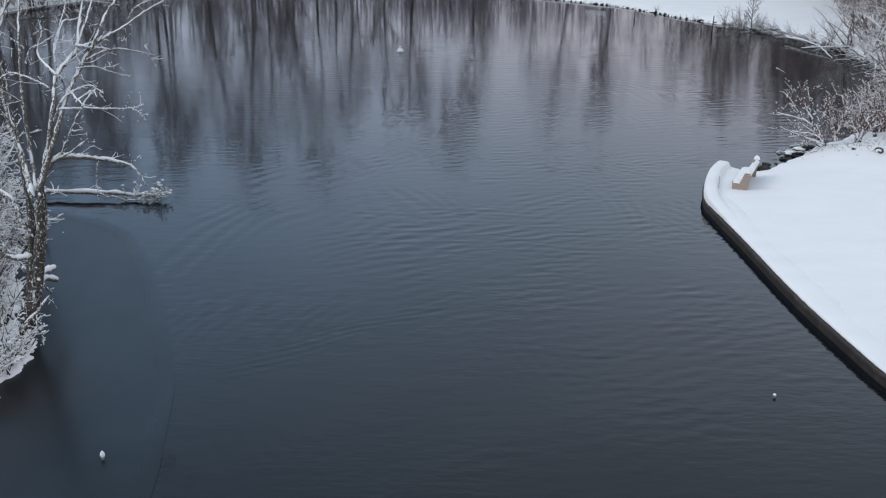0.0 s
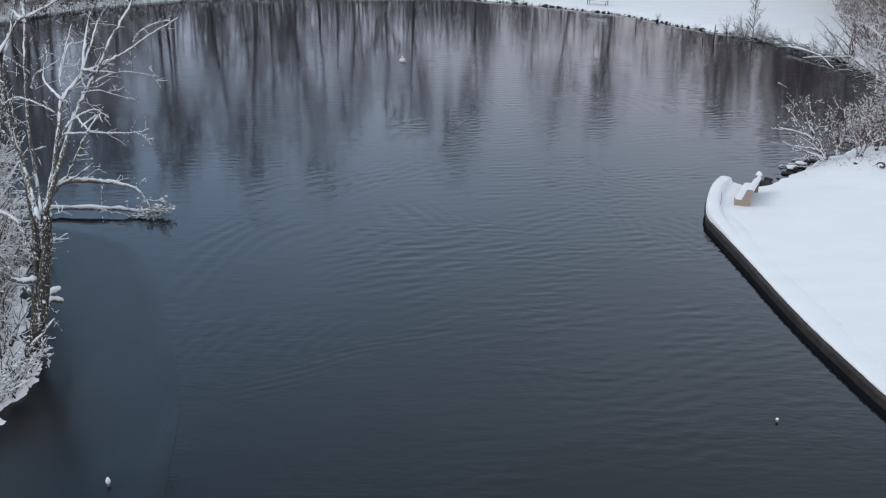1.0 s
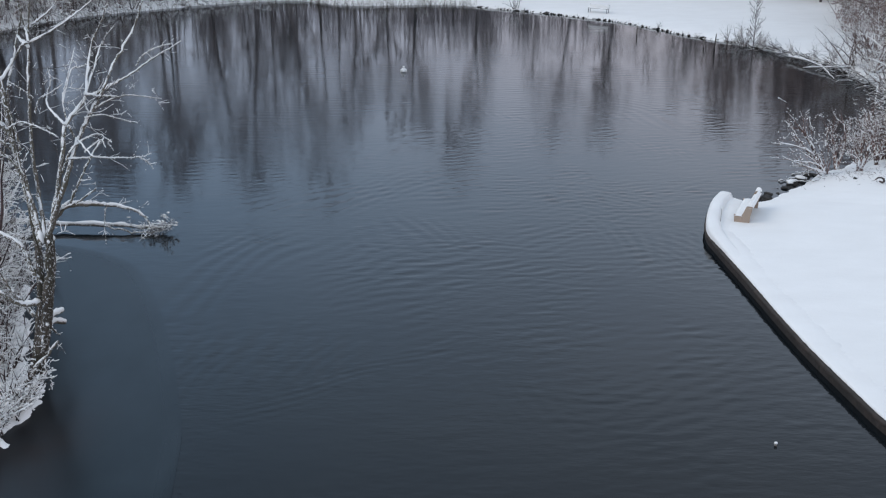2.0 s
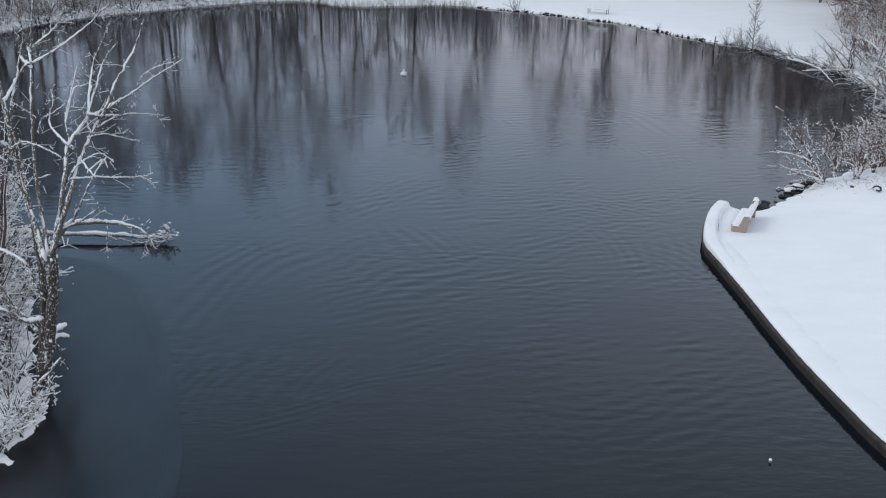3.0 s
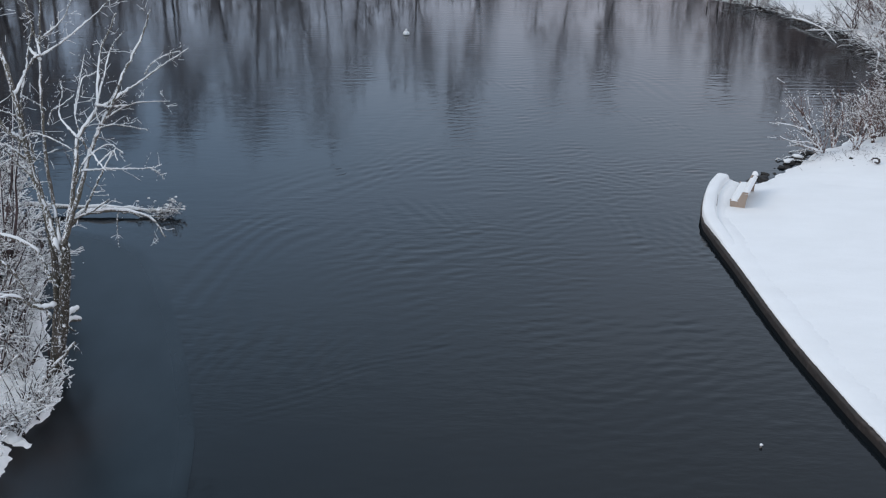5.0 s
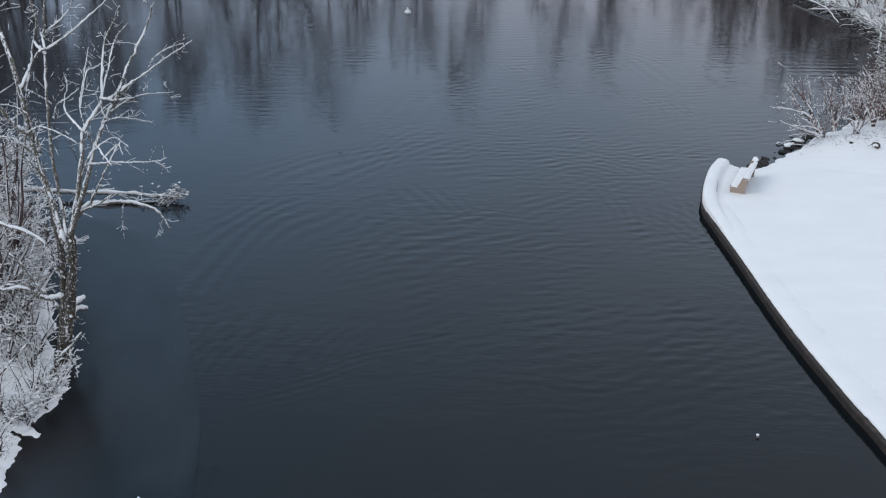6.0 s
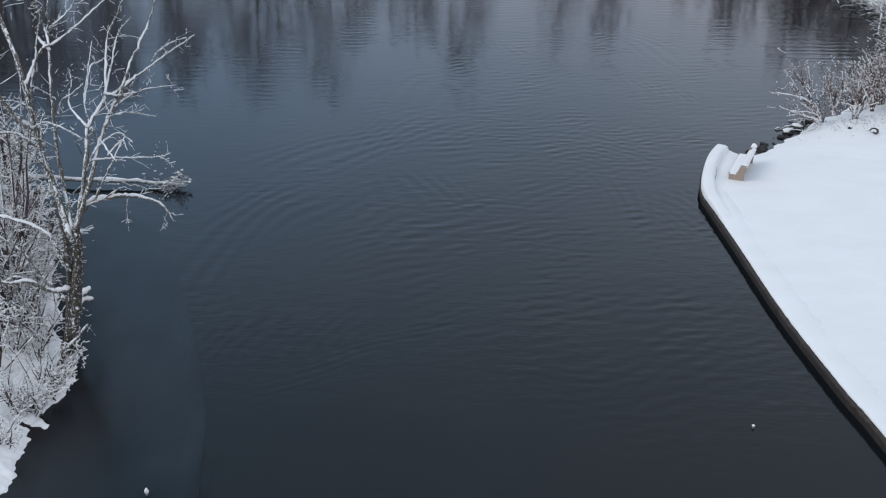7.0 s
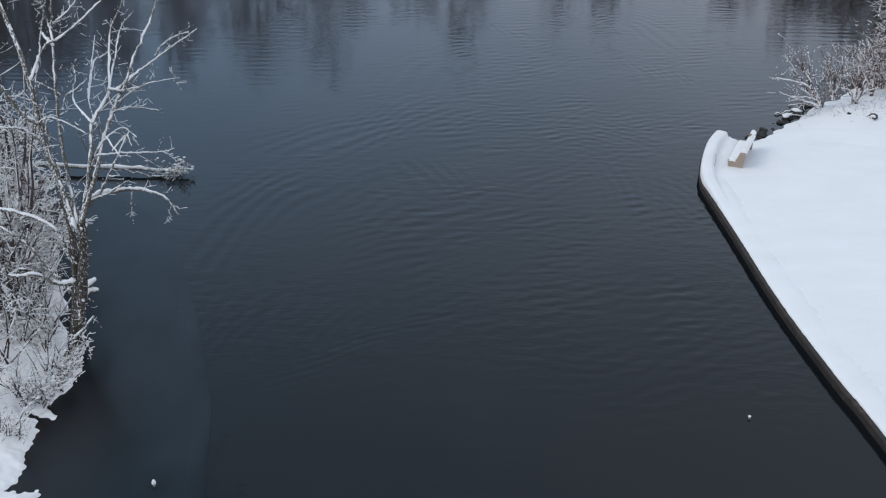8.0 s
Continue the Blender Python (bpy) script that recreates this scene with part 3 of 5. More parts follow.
MAIN_TREE = {
    "stem_left": (0.135, 0.05, ((-13.70, 32.30, 5.39), (-14.21, 33.00, 6.75), (-14.66, 33.37, 8.68), (-14.87, 33.58, 11.02), (-15.54, 34.39, 12.58), (-15.95, 34.50, 14.01))),
    "stem_middle": (0.085, 0.025, ((-13.62, 32.40, 5.57), (-13.99, 33.30, 6.95), (-13.99, 33.30, 8.50), (-13.87, 33.42, 10.57), (-14.11, 34.58, 12.04), (-13.90, 34.91, 13.94))),
    "limb_a": (0.062, 0.022, ((-14.49, 32.93, 10.87), (-14.57, 34.29, 11.30), (-14.10, 34.06, 11.79), (-13.77, 34.16, 11.92), (-13.34, 35.22, 12.21), (-12.76, 36.37, 12.71), (-11.80, 36.28, 13.53))),
    "limb_b": (0.06, 0.02, ((-13.94, 34.05, 11.70), (-14.54, 34.73, 12.00), (-14.34, 34.78, 12.69), (-14.41, 34.73, 13.58))),
    "stem_right": (0.1, 0.025, ((-13.43, 32.20, 5.67), (-12.97, 32.20, 7.03), (-12.59, 32.18, 8.46), (-12.54, 32.79, 9.41), (-12.27, 33.99, 10.00), (-12.57, 35.40, 10.59), (-13.00, 37.35, 11.18), (-12.03, 36.69, 12.75))),
    "limb_c": (0.045, 0.015, ((-12.47, 32.48, 9.46), (-13.30, 33.33, 9.97), (-13.40, 34.13, 10.57), (-13.57, 34.47, 10.88))),
    "stem_outer": (0.095, 0.025, ((-13.33, 32.10, 5.84), (-12.44, 31.90, 7.83), (-12.25, 32.82, 8.84), (-12.05, 33.91, 9.60), (-11.73, 34.21, 10.18), (-11.48, 35.22, 11.08), (-11.13, 36.48, 11.97), (-10.70, 36.44, 12.92))),
    "limb_d": (0.06, 0.015, ((-11.94, 34.02, 10.12), (-11.70, 35.16, 10.21), (-11.24, 35.90, 10.45), (-10.40, 36.20, 10.99), (-9.59, 36.80, 11.46))),
    "limb_e": (0.03, 0.01, ((-10.97, 35.84, 10.76), (-10.72, 35.86, 11.12), (-10.36, 36.30, 11.32), (-9.88, 36.76, 11.38))),
    "limb_f": (0.06, 0.025, ((-12.28, 34.04, 10.14), (-11.77, 34.05, 10.07), (-11.49, 34.97, 9.85))),
    "limb_g": (0.04, 0.01, ((-11.96, 33.99, 9.68), (-11.39, 35.34, 9.81), (-10.84, 38.10, 9.10))),
    "limb_h": (0.055, 0.02, ((-12.44, 32.59, 9.41), (-12.22, 32.74, 8.89), (-11.27, 31.30, 8.74))),
    "limb_i": (0.03, 0.012, ((-11.68, 31.85, 8.76), (-11.48, 32.79, 8.88), (-11.05, 31.93, 8.87))),
    "limb_j": (0.05, 0.015, ((-12.05, 33.59, 9.51), (-12.25, 34.00, 10.01), (-12.44, 35.64, 10.62), (-12.57, 37.29, 11.34), (-11.94, 37.09, 12.04))),
    "arching_limb": (0.1, 0.03, ((-13.17, 32.20, 6.31), (-12.82, 32.50, 6.66), (-12.34, 33.20, 6.50), (-11.93, 33.90, 6.25), (-10.77, 33.70, 6.07), (-10.21, 33.40, 5.44))),
    "limb_k": (0.06, 0.02, ((-12.89, 32.40, 6.66), (-12.61, 32.30, 6.85), (-12.08, 32.00, 7.65), (-11.55, 31.81, 8.53), (-11.50, 32.70, 8.81), (-11.51, 33.23, 8.84))),
    "hanging_twig": (0.025, 0.01, ((-11.96, 33.90, 6.23), (-12.07, 33.90, 5.61), (-12.11, 33.90, 4.82))),
    "limb_m": (0.05, 0.018, ((-14.57, 34.29, 11.30), (-14.56, 34.80, 12.06), (-14.36, 34.81, 12.57), (-14.40, 34.72, 13.28), (-14.36, 34.77, 13.96))),
    "limb_n": (0.045, 0.015, ((-13.87, 33.93, 11.93), (-14.30, 34.88, 12.24), (-14.35, 34.76, 12.79), (-14.39, 34.73, 13.48))),
    "limb_o": (0.045, 0.015, ((-14.21, 34.84, 12.21), (-13.72, 34.76, 12.54), (-13.36, 35.17, 12.91), (-13.07, 35.48, 13.52))),
    "stem_thin": (0.065, 0.035, ((-14.37, 33.27, 8.39), (-14.51, 33.36, 9.06), (-14.67, 33.50, 9.79), (-14.60, 33.55, 10.54), (-14.65, 34.27, 11.11))),
    "limb_p": (0.1, 0.05, ((-14.64, 33.48, 8.82), (-14.67, 33.42, 9.04), (-14.99, 33.33, 9.23), (-15.28, 33.20, 9.68), (-15.55, 33.00, 10.45), (-15.91, 32.80, 11.11))),
    "limb_q": (0.06, 0.03, ((-14.62, 33.53, 8.14), (-14.94, 33.29, 8.62), (-15.26, 33.20, 8.94), (-15.81, 32.90, 9.11), (-16.31, 32.80, 9.32))),
    "limb_r": (0.05, 0.02, ((-14.31, 33.20, 7.36), (-14.51, 32.90, 8.00), (-14.83, 32.73, 8.54), (-15.01, 32.40, 9.14), (-15.40, 32.30, 9.46))),
    "limb_s": (0.04, 0.014, ((-15.01, 33.60, 8.59), (-14.79, 33.37, 9.04), (-14.27, 33.20, 9.37), (-13.76, 33.08, 9.31), (-13.17, 32.78, 9.16), (-12.82, 32.64, 9.02))),
    "limb_t": (0.036, 0.008, ((-12.42, 32.11, 8.41), (-11.72, 32.31, 8.42), (-10.97, 32.52, 8.35), (-10.18, 32.64, 8.34), (-9.82, 32.69, 8.46))),
    "limb_u": (0.016, 0.008, ((-10.21, 32.64, 8.34), (-9.99, 32.65, 8.19), (-9.79, 32.70, 7.93))),
    "limb_v": (0.05, 0.03, ((-13.00, 32.30, 6.58), (-12.19, 32.00, 7.00), (-11.49, 31.80, 7.51))),
    "stem_dark": (0.03, 0.012, ((-12.50, 32.81, 9.40), (-12.79, 33.38, 10.04), (-12.96, 34.35, 10.48), (-13.39, 36.74, 11.23))),
    "limb_w": (0.03, 0.012, ((-12.78, 33.39, 10.04), (-13.03, 35.10, 10.72), (-12.97, 35.87, 10.70), (-12.85, 36.53, 10.71))),
    "limb_x": (0.035, 0.012, ((-13.70, 33.23, 9.70), (-13.57, 33.43, 10.12), (-13.37, 33.59, 10.21), (-13.04, 34.17, 10.43))),
    "limb_y": (0.03, 0.012, ((-13.77, 33.37, 10.17), (-14.02, 33.21, 10.48), (-14.29, 33.00, 10.76))),
    "limb_z": (0.045, 0.012, ((-12.62, 32.10, 7.95), (-12.33, 32.17, 8.62), (-12.06, 32.86, 8.88), (-11.73, 33.38, 8.92), (-11.14, 32.83, 8.80))),
    "limb_za": (0.03, 0.01, ((-12.08, 33.29, 9.51), (-11.79, 34.01, 9.44), (-11.42, 35.04, 9.03), (-10.96, 35.19, 8.87))),
    "limb_zb": (0.04, 0.012, ((-14.63, 33.44, 8.77), (-14.55, 33.26, 9.69), (-14.89, 33.13, 10.11), (-15.36, 32.90, 10.28))),
    "stub_a": (0.085, 0.07, ((-14.02, 32.30, 2.20), (-14.29, 33.50, 2.13), (-14.22, 34.40, 1.98))),
    "stub_b": (0.085, 0.07, ((-14.02, 32.30, 2.10), (-14.28, 33.50, 1.92), (-14.19, 34.40, 1.49))),
    "stub_c": (0.05, 0.035, ((-14.05, 32.30, 2.00), (-14.34, 33.40, 1.76), (-14.37, 34.20, 1.09))),
    "low_limb": (0.09, 0.03, ((-13.97, 32.10, 3.31), (-14.52, 31.80, 3.39), (-15.14, 31.50, 3.95), (-15.78, 31.20, 4.06), (-16.50, 31.00, 4.50))),
    "arching_limb_b": (0.1, 0.05, ((-13.95, 32.30, 4.00), (-14.23, 32.40, 4.44), (-14.65, 32.70, 5.22), (-15.66, 33.00, 5.60), (-16.89, 33.20, 5.80))),
    "limb_l": (0.085, 0.04, ((-14.35, 32.30, 2.70), (-14.62, 32.40, 3.05), (-15.10, 32.40, 3.66), (-15.58, 32.40, 4.62), (-16.50, 32.40, 5.45))),
}


def densify(points, per=4, rng=None, jitter=0.0):
    pts = [Vector(p) for p in points]
    ext = [2 * pts[0] - pts[1], *pts, 2 * pts[-1] - pts[-2]]
    out = []
    for a, b, c, d in zip(ext, ext[1:], ext[2:], ext[3:]):
        for k in range(per):
            t = k / per
            q = 0.5 * ((2 * b) + (c - a) * t + (2 * a - 5 * b + 4 * c - d) * t * t + (3 * b - a - 3 * c + d) * t ** 3)
            if rng and k:
                q += Vector((rng.gauss(0, jitter), rng.gauss(0, jitter), rng.gauss(0, jitter)))
            out.append(q)
    return [*out, pts[-1]]


def build_main_tree():
    rng = random.Random(11)
    origin = Vector((-14.82, 32.20, 0.0))
    thing = tagged(new("leaning_tree"), "bare many-stemmed leaning tree with mossy bark and snow along every limb", "tree")
    thing.location = origin
    trunk = Soup()
    path = densify([(-14.80, 32.2, -0.3), (-14.56, 32.20, 0.45), (-14.02, 32.20, 2.30), (-13.66, 32.20, 4.02), (-13.42, 32.30, 5.75)], 5, rng, 0.025)
    trunk.tube([p - origin for p in path], [0.235 - 0.115 * (i / (len(path) - 1)) ** 0.6 + rng.uniform(-0.02, 0.02) for i in range(len(path))], 12)
    path2 = densify([(-14.60, 32.45, 0.1), (-14.00, 32.5, 2.3), (-13.52, 32.45, 4.6), (-13.36, 32.3, 5.7)], 5, rng, 0.02)
    trunk.tube([p - origin for p in path2], taper(path2, 0.15, 0.09), 9)
    path3 = densify([(-14.72, 32.1, 0.1), (-14.24, 32.25, 2.2), (-13.98, 32.45, 4.2), (-14.21, 33.00, 6.75)], 5, rng, 0.02)
    trunk.tube([p - origin for p in path3], taper(path3, 0.17, 0.11), 9)
    part("trunk", trunk, BARK_TRUNK, thing, "thick mossy brown trunk")
    load, twigs = Soup(), []
    for line, girth in ((path, 0.21), (path2, 0.14), (path3, 0.14)):
        for p in line[2:]:
            for _ in range(2):
                a = rng.uniform(0, 2 * math.pi)
                s = rng.uniform(0.1, 1.0) ** 5 * 0.075 + 0.004
                load.lump(p - origin + Vector((math.cos(a) * girth, math.sin(a) * girth, rng.uniform(-0.2, 0.2))), s * 0.8, s * 0.8, s * rng.uniform(0.7, 2.0), rng, 0.5)
    sprout(rng, [p - origin for p in path[3:]], [0.03] * (len(path) - 3), 9, 0.50, 0.8, 1, twigs, 0.03, 0.0)
    sprout(rng, [p - origin for p in path2[3:]], [0.03] * (len(path2) - 3), 7, 0.42, 0.85, 1, twigs, 0.0, 0.0)
    for name, (r0, r1, points) in MAIN_TREE.items():
        path = [p - origin for p in densify(points, 7, rng, 0.007 + r0 * 0.06)]
        slim = 0.95 if r0 > 0.08 else 0.76
        radii = [slim * r * rng.uniform(0.9, 1.1) for r in taper(path, r0, r1)]
        limb = Soup()
        limb.tube(path, radii, 8 if r0 > 0.08 else 6)
        plain = "stem" if name.startswith("stem") else "stub" if name.startswith("stub") else "twig" if name.startswith("hang") else "limb"
        part(plain, limb, BARK, thing)
        snow_on(load, rng, path, radii, 1.55 if plain == "stub" else 1.05 if r0 > 0.08 else 1.25, 6)
        for p, r in zip(path, radii):
            for _ in range(3):
                a, k = rng.uniform(0, 2 * math.pi), rng.uniform(0.1, 1.0) ** 2 * 0.018 + 0.005
                load.lump(p + Vector((math.cos(a) * r * 0.9, math.sin(a) * r * 0.9, rng.uniform(-0.02, 0.04))), k, k, k * 1.8, rng, 0.5)
        if plain == "stub":
            continue
        length = sum((b - a).length for a, b in zip(path, path[1:]))
        upper = points[-1][2] > 12.0
        sprout(rng, path, radii, min(7, int(2.0 + length * 1.25)), 0.40 + (0.12 if upper else 0.11) * length, 0.55, 1, twigs, 0.05, 0.2)
    twigs = [(p, [0.7 * r for r in rr], lv) for p, rr, lv in twigs if p[-1].z + origin.z > 0.25]
    twig_soup = Soup()
    for path, radii, level in twigs:
        twig_soup.tube(path, radii, 3 if level < 1 else 4)
        if rng.random() < 0.5:
            snow_on(load, rng, path, radii, 1.25, 3)
        for p in path[1:]:
            if rng.random() < 0.15:
                s = rng.uniform(0.007, 0.019)
                load.lump(p, s * 1.4, s * 1.4, s, rng, 0.3)
    tagged(part("twig_mass", twig_soup, TWIG, thing), kind="stuff")
    tagged(part("snow_load", load, SNOW_LOAD, thing, "clinging white snow"), kind="stuff")
    return thing


build_main_tree()


def build_shrub(name, seed, height, spread, stems, levels, count, twig_mat, snow, label, category="shrub", lean=(0, 0), clumps=0.3, twig_length=0.38, snow_share=0.6, clump_size=1.0):
    """A leafless shrub: each main stem a part, with the twigs and the snow on them."""
    rng = random.Random(seed)
    thing = tagged(new(name), label, category)
    twigs, load = Soup(), Soup()
    for _ in range(stems):
        a, tilt = rng.uniform(0, 2 * math.pi), rng.uniform(0.15, 1.0) * spread
        way = Vector((math.cos(a) * tilt + lean[0], math.sin(a) * tilt + lean[1], 1.0))
        size = height * rng.uniform(0.6, 1.1)
        path = wander(rng, (rng.gauss(0, 0.18), rng.gauss(0, 0.18), -0.08), way, size, 7, 0.11, 0.0)
        radii = taper(path, 0.014 + 0.011 * size, 0.007)
        stem, out = Soup(), []
        stem.tube(path, radii, 5)
        part("stem", stem, twig_mat, thing)
        snow_on(load, rng, path, radii, snow, 5)
        sprout(rng, path, radii, count, size * twig_length, 0.6, levels, out, 0.03, 0.25)
        for p, rr, level in out:
            twigs.tube(p, rr, 3)
            if rng.random() < snow_share:
                snow_on(load, rng, p, rr, snow, 3)
            for q in p[1:]:
                if rng.random() < clumps:
                    s = rng.uniform(0.012, 0.036) * clump_size
                    load.lump(q + Vector((0, 0, s * 0.5)), s * 1.3, s * 1.3, s, rng, 0.35)
    tagged(part("twig_mass", twigs, twig_mat, thing), kind="stuff")
    tagged(part("snow_load", load, SNOW_LOAD, thing, "clinging white snow"), kind="stuff")
    return thing


def set_at(thing, x, y, turn=0.0, size=1.0, sink=0.05):
    thing.matrix_world = pose(x, y, ground_at(x, y) - sink, 0, 0, turn) @ Matrix.Diagonal((size, size, size, 1))
    return thing


def scatter(protos, spots, seed, group="", low=0.8, high=1.25, sink=0.05):
    """The prototypes stand at the first spots, copies of them at the others."""
    rng = random.Random(seed)
    for i, (x, y, *k) in enumerate(spots):
        size = (k[0] if k else 1.0) * rng.uniform(low, high)
        src = protos[i % len(protos)]
        m = pose(x, y, ground_at(x, y) - sink, rng.uniform(-3, 3), rng.uniform(-3, 3), rng.uniform(0, 360)) @ Matrix.Diagonal((size, size, size, 1))
        if i < len(protos):
            src.matrix_world = m
        else:
            src_scale = src.scale.copy()
            src.scale = (1, 1, 1)
            copy_thing(src, m)
            src.scale = src_scale
        if group:
            tagged(src, group=group)


# shrubs on the near bank under the leaning tree
snowy = [build_shrub("snowy_shrub", 20 + i, 2.4, 1.0, 8, 1, 4, TWIG_BANK, 3.0, "leafless shrub loaded with fresh snow on the bank", clumps=0.22, snow_share=0.5, clump_size=1.25) for i in range(4)]
bank_spots = [(-15.6, 29.2, 0.75), (-16.6, 30.6, 1.1), (-15.0, 30.4, 0.6), (-17.4, 33.0, 1.2), (-16.6, 34.2, 1.2), (-18.2, 35.5, 1.4), (-17.9, 36.4, 1.2), (-19.8, 38.0, 1.5), (-20.6, 39.6, 1.5), (-15.6, 32.0, 0.8),
              (-17.2, 28.4, 0.9), (-16.2, 33.2, 1.0), (-19.0, 31.8, 1.2), (-14.95, 29.0, 0.5), (-15.5, 27.0, 0.45), (-15.9, 33.4, 1.0), (-17.2, 35.0, 1.2), (-16.6, 32.2, 1.0), (-17.9, 34.2, 1.2), (-18.9, 37.0, 1.4), (-18.6, 33.4, 1.2),
              (-17.6, 31.2, 1.0), (-19.4, 35.8, 1.5), (-20.4, 37.2, 1.6), (-21.6, 39.0, 1.6), (-22.4, 41.0, 1.7), (-23.8, 42.6, 1.7), (-25.4, 45.0, 1.7), (-21.8, 36.4, 1.6), (-23.0, 38.6, 1.7), (-27.5, 48.0, 1.6), (-20.0, 34.0, 1.3)]
scatter(snowy, bank_spots, 5, "snowy shrubs on the near bank")
thorny = [build_shrub("brown_shrub", 27 + i, 4.3, 0.85, 12, 1, 9, TWIG_BANK, 2.3, "tall tangled brown shrub lined with snow beside the leaning tree", clumps=0.10, twig_length=0.34, snow_share=0.62) for i in range(3)]
scatter(thorny, [(-17.9, 38.0, 0.95), (-18.6, 39.6, 1.05), (-19.6, 41.6, 1.1), (-19.2, 37.6, 1.1), (-20.4, 40.0, 1.15), (-21.4, 43.4, 1.2), (-18.4, 36.4, 1.0), (-17.4, 36.4, 0.8), (-21.8, 41.6, 1.2), (-23.2, 45.4, 1.2), (-24.6, 47.4, 1.1), (-17.0, 34.8, 0.75), (-18.4, 34.6, 0.9)], 6, "tall brown shrubs on the near bank", 0.9, 1.1)

beside = [build_shrub("many_stemmed_tree", 47 + i, 8.6, 0.5, 7, 1, 7, TWIG_BANK, 1.7, "bare many-stemmed tree with snow-lined crooked limbs on the bank", "tree", clumps=0.05, twig_length=0.30, snow_share=0.45) for i in range(2)]
scatter(beside, [(-18.3, 37.4, 1.05), (-20.6, 42.2, 1.1), (-17.7, 34.6, 0.75), (-23.4, 46.6, 1.1)], 48, "bare trees beside the leaning tree", 0.95, 1.05)

overhang = [build_shrub("overhanging_shrub", 33 + i, 1.5, 0.9, 9, 1, 4, TWIG, 2.8, "low twiggy shrub bowed with snow over the water's edge", lean=(0.5, -0.3), clumps=0.18, snow_share=0.5, clump_size=1.3) for i in range(2)]
for src, spots in zip(overhang, (((-14.45, 30.4), (-14.7, 29.1), (-15.0, 26.9), (-14.55, 31.6)), ((-14.5, 29.8), (-14.5, 31.0), (-15.5, 28.7), (-14.75, 28.65)))):
    for k, (x, y) in enumerate(spots):
        m = pose(x, y, ground_at(x, y) - 0.05, 0, 0, (0, -25, 30, 55)[k])
        if k:
            copy_thing(src, m)
        else:
            src.matrix_world = m
        tagged(src, group="low shrubs over the water")

far_brush = [build_shrub("distant_shrub", 50 + i, 2.8, 0.8, 8, 0, 9, TWIG_RED if i else TWIG, 1.5, "bare shrub whitened by frost and snow on the far bank", clumps=0.1, snow_share=0.6) for i in range(3)]
rng = random.Random(19)
scatter(far_brush, [(-34 - i * 0.48 - rng.uniform(0, 7), 60 + i * 1.5 + rng.uniform(-1, 1), 1.3) for i in range(28)] + [(-50 + i * 0.6 - rng.uniform(0, 6), 114 + i * 0.85 + rng.uniform(0, 3), 1.0) for i in range(30)]
        + [(42 + rng.uniform(0, 9), 82 + rng.uniform(0, 34), 1.1) for i in range(20)], 20, "frosted shrubs on the far banks")

# the shrub by the bench and the thicket behind it
def build_fan_shrub(seed, foot, tips):
    """A shrub of a few stout stems that spread from one foot, with snow on them and beads of snow on the twigs."""
    rng = random.Random(seed)
    thing = tagged(new("snow_tipped_shrub"), "spreading bare shrub with snow-lined stems and white-beaded brown twigs", "shrub", group="snow-tipped shrubs by the shore")
    thing.location = (foot[0], foot[1], ground_at(*foot) - 0.05)
    twigs, load = Soup(), Soup()
    for tip in tips:
        end = Vector(tip)
        side = Vector((rng.gauss(0, 0.1), rng.gauss(0, 0.1), rng.gauss(0.12, 0.08))) * end.length * 0.5
        path = densify([(rng.gauss(0, 0.08), rng.gauss(0, 0.08), 0), end * 0.45 + side, end], 6, rng, 0.02)
        radii = taper(path, 0.028 + 0.011 * end.length, 0.010)
        stem, out = Soup(), []
        stem.tube(path, radii, 6)
        part("stem", stem, TWIG_RED, thing)
        snow_on(load, rng, path, radii, 1.8, 5)
        for p, r in zip(path[1:], radii[1:]):
            if rng.random() < 0.85:
                k = r * rng.uniform(0.5, 1.1)
                load.lump(p + Vector((-0.5 * r, -0.8 * r, 0.4 * r)), k, k, k * 2.2, rng, 0.3)
        sprout(rng, path, radii, 7, 0.32 * end.length, 0.45, 1, out, 0.08, 0.30)
        for p, rr, level in out:
            twigs.tube(p, rr, 3)
            if rng.random() < 0.30:
                snow_on(load, rng, p, rr, 1.6, 3)
            for q in p[1:]:
                if rng.random() < 0.13:
                    s = rng.uniform(0.016, 0.046)
                    load.lump(q + Vector((0, 0, s * 0.5)), s * 1.2, s * 1.2, s, rng, 0.35)
    tagged(part("twig_mass", twigs, TWIG_RED, thing), kind="stuff")
    tagged(part("snow_load", load, SNOW_LOAD, thing, "white beads and lines of snow"), kind="stuff")
    return thing


FANS = [
    ((22.25, 57.70), [(-2.93, -0.50, 3.90), (-3.36, -1.10, 2.27), (-2.71, -1.50, 0.95), (-3.17, -1.40, 1.52), (-2.14, -1.10, 1.78), (-1.92, -0.10, 3.58), (-1.18, -0.50, 2.35), (-0.11, 0.50, 2.51), (-2.54, 0.10, 3.03), (-1.08, 0.90, 3.18), (0.22, -0.50, 1.62), (-2.57, -1.70, 1.34)]),
    ((23.40, 59.00), [(-1.15, -0.40, 2.51), (-0.44, 0.40, 3.23), (0.08, 1.00, 3.44), (0.37, 0.00, 3.09), (-0.41, 1.00, 2.61), (-0.03, -0.80, 2.44), (-1.08, 0.80, 3.07)]),
    ((24.30, 57.90), [(-1.15, -0.50, 1.91), (0.00, 0.10, 2.33), (0.37, -0.50, 1.58), (0.80, -0.90, 1.35), (-0.10, 0.90, 2.80), (-1.33, -1.00, 1.44), (1.10, 1.10, 2.42)]),
    ((25.80, 59.20), [(-1.10, -0.20, 3.27), (0.11, 0.80, 3.38), (-0.30, 1.20, 3.80), (0.51, 0.00, 3.06), (0.62, -0.80, 2.40)]),
]
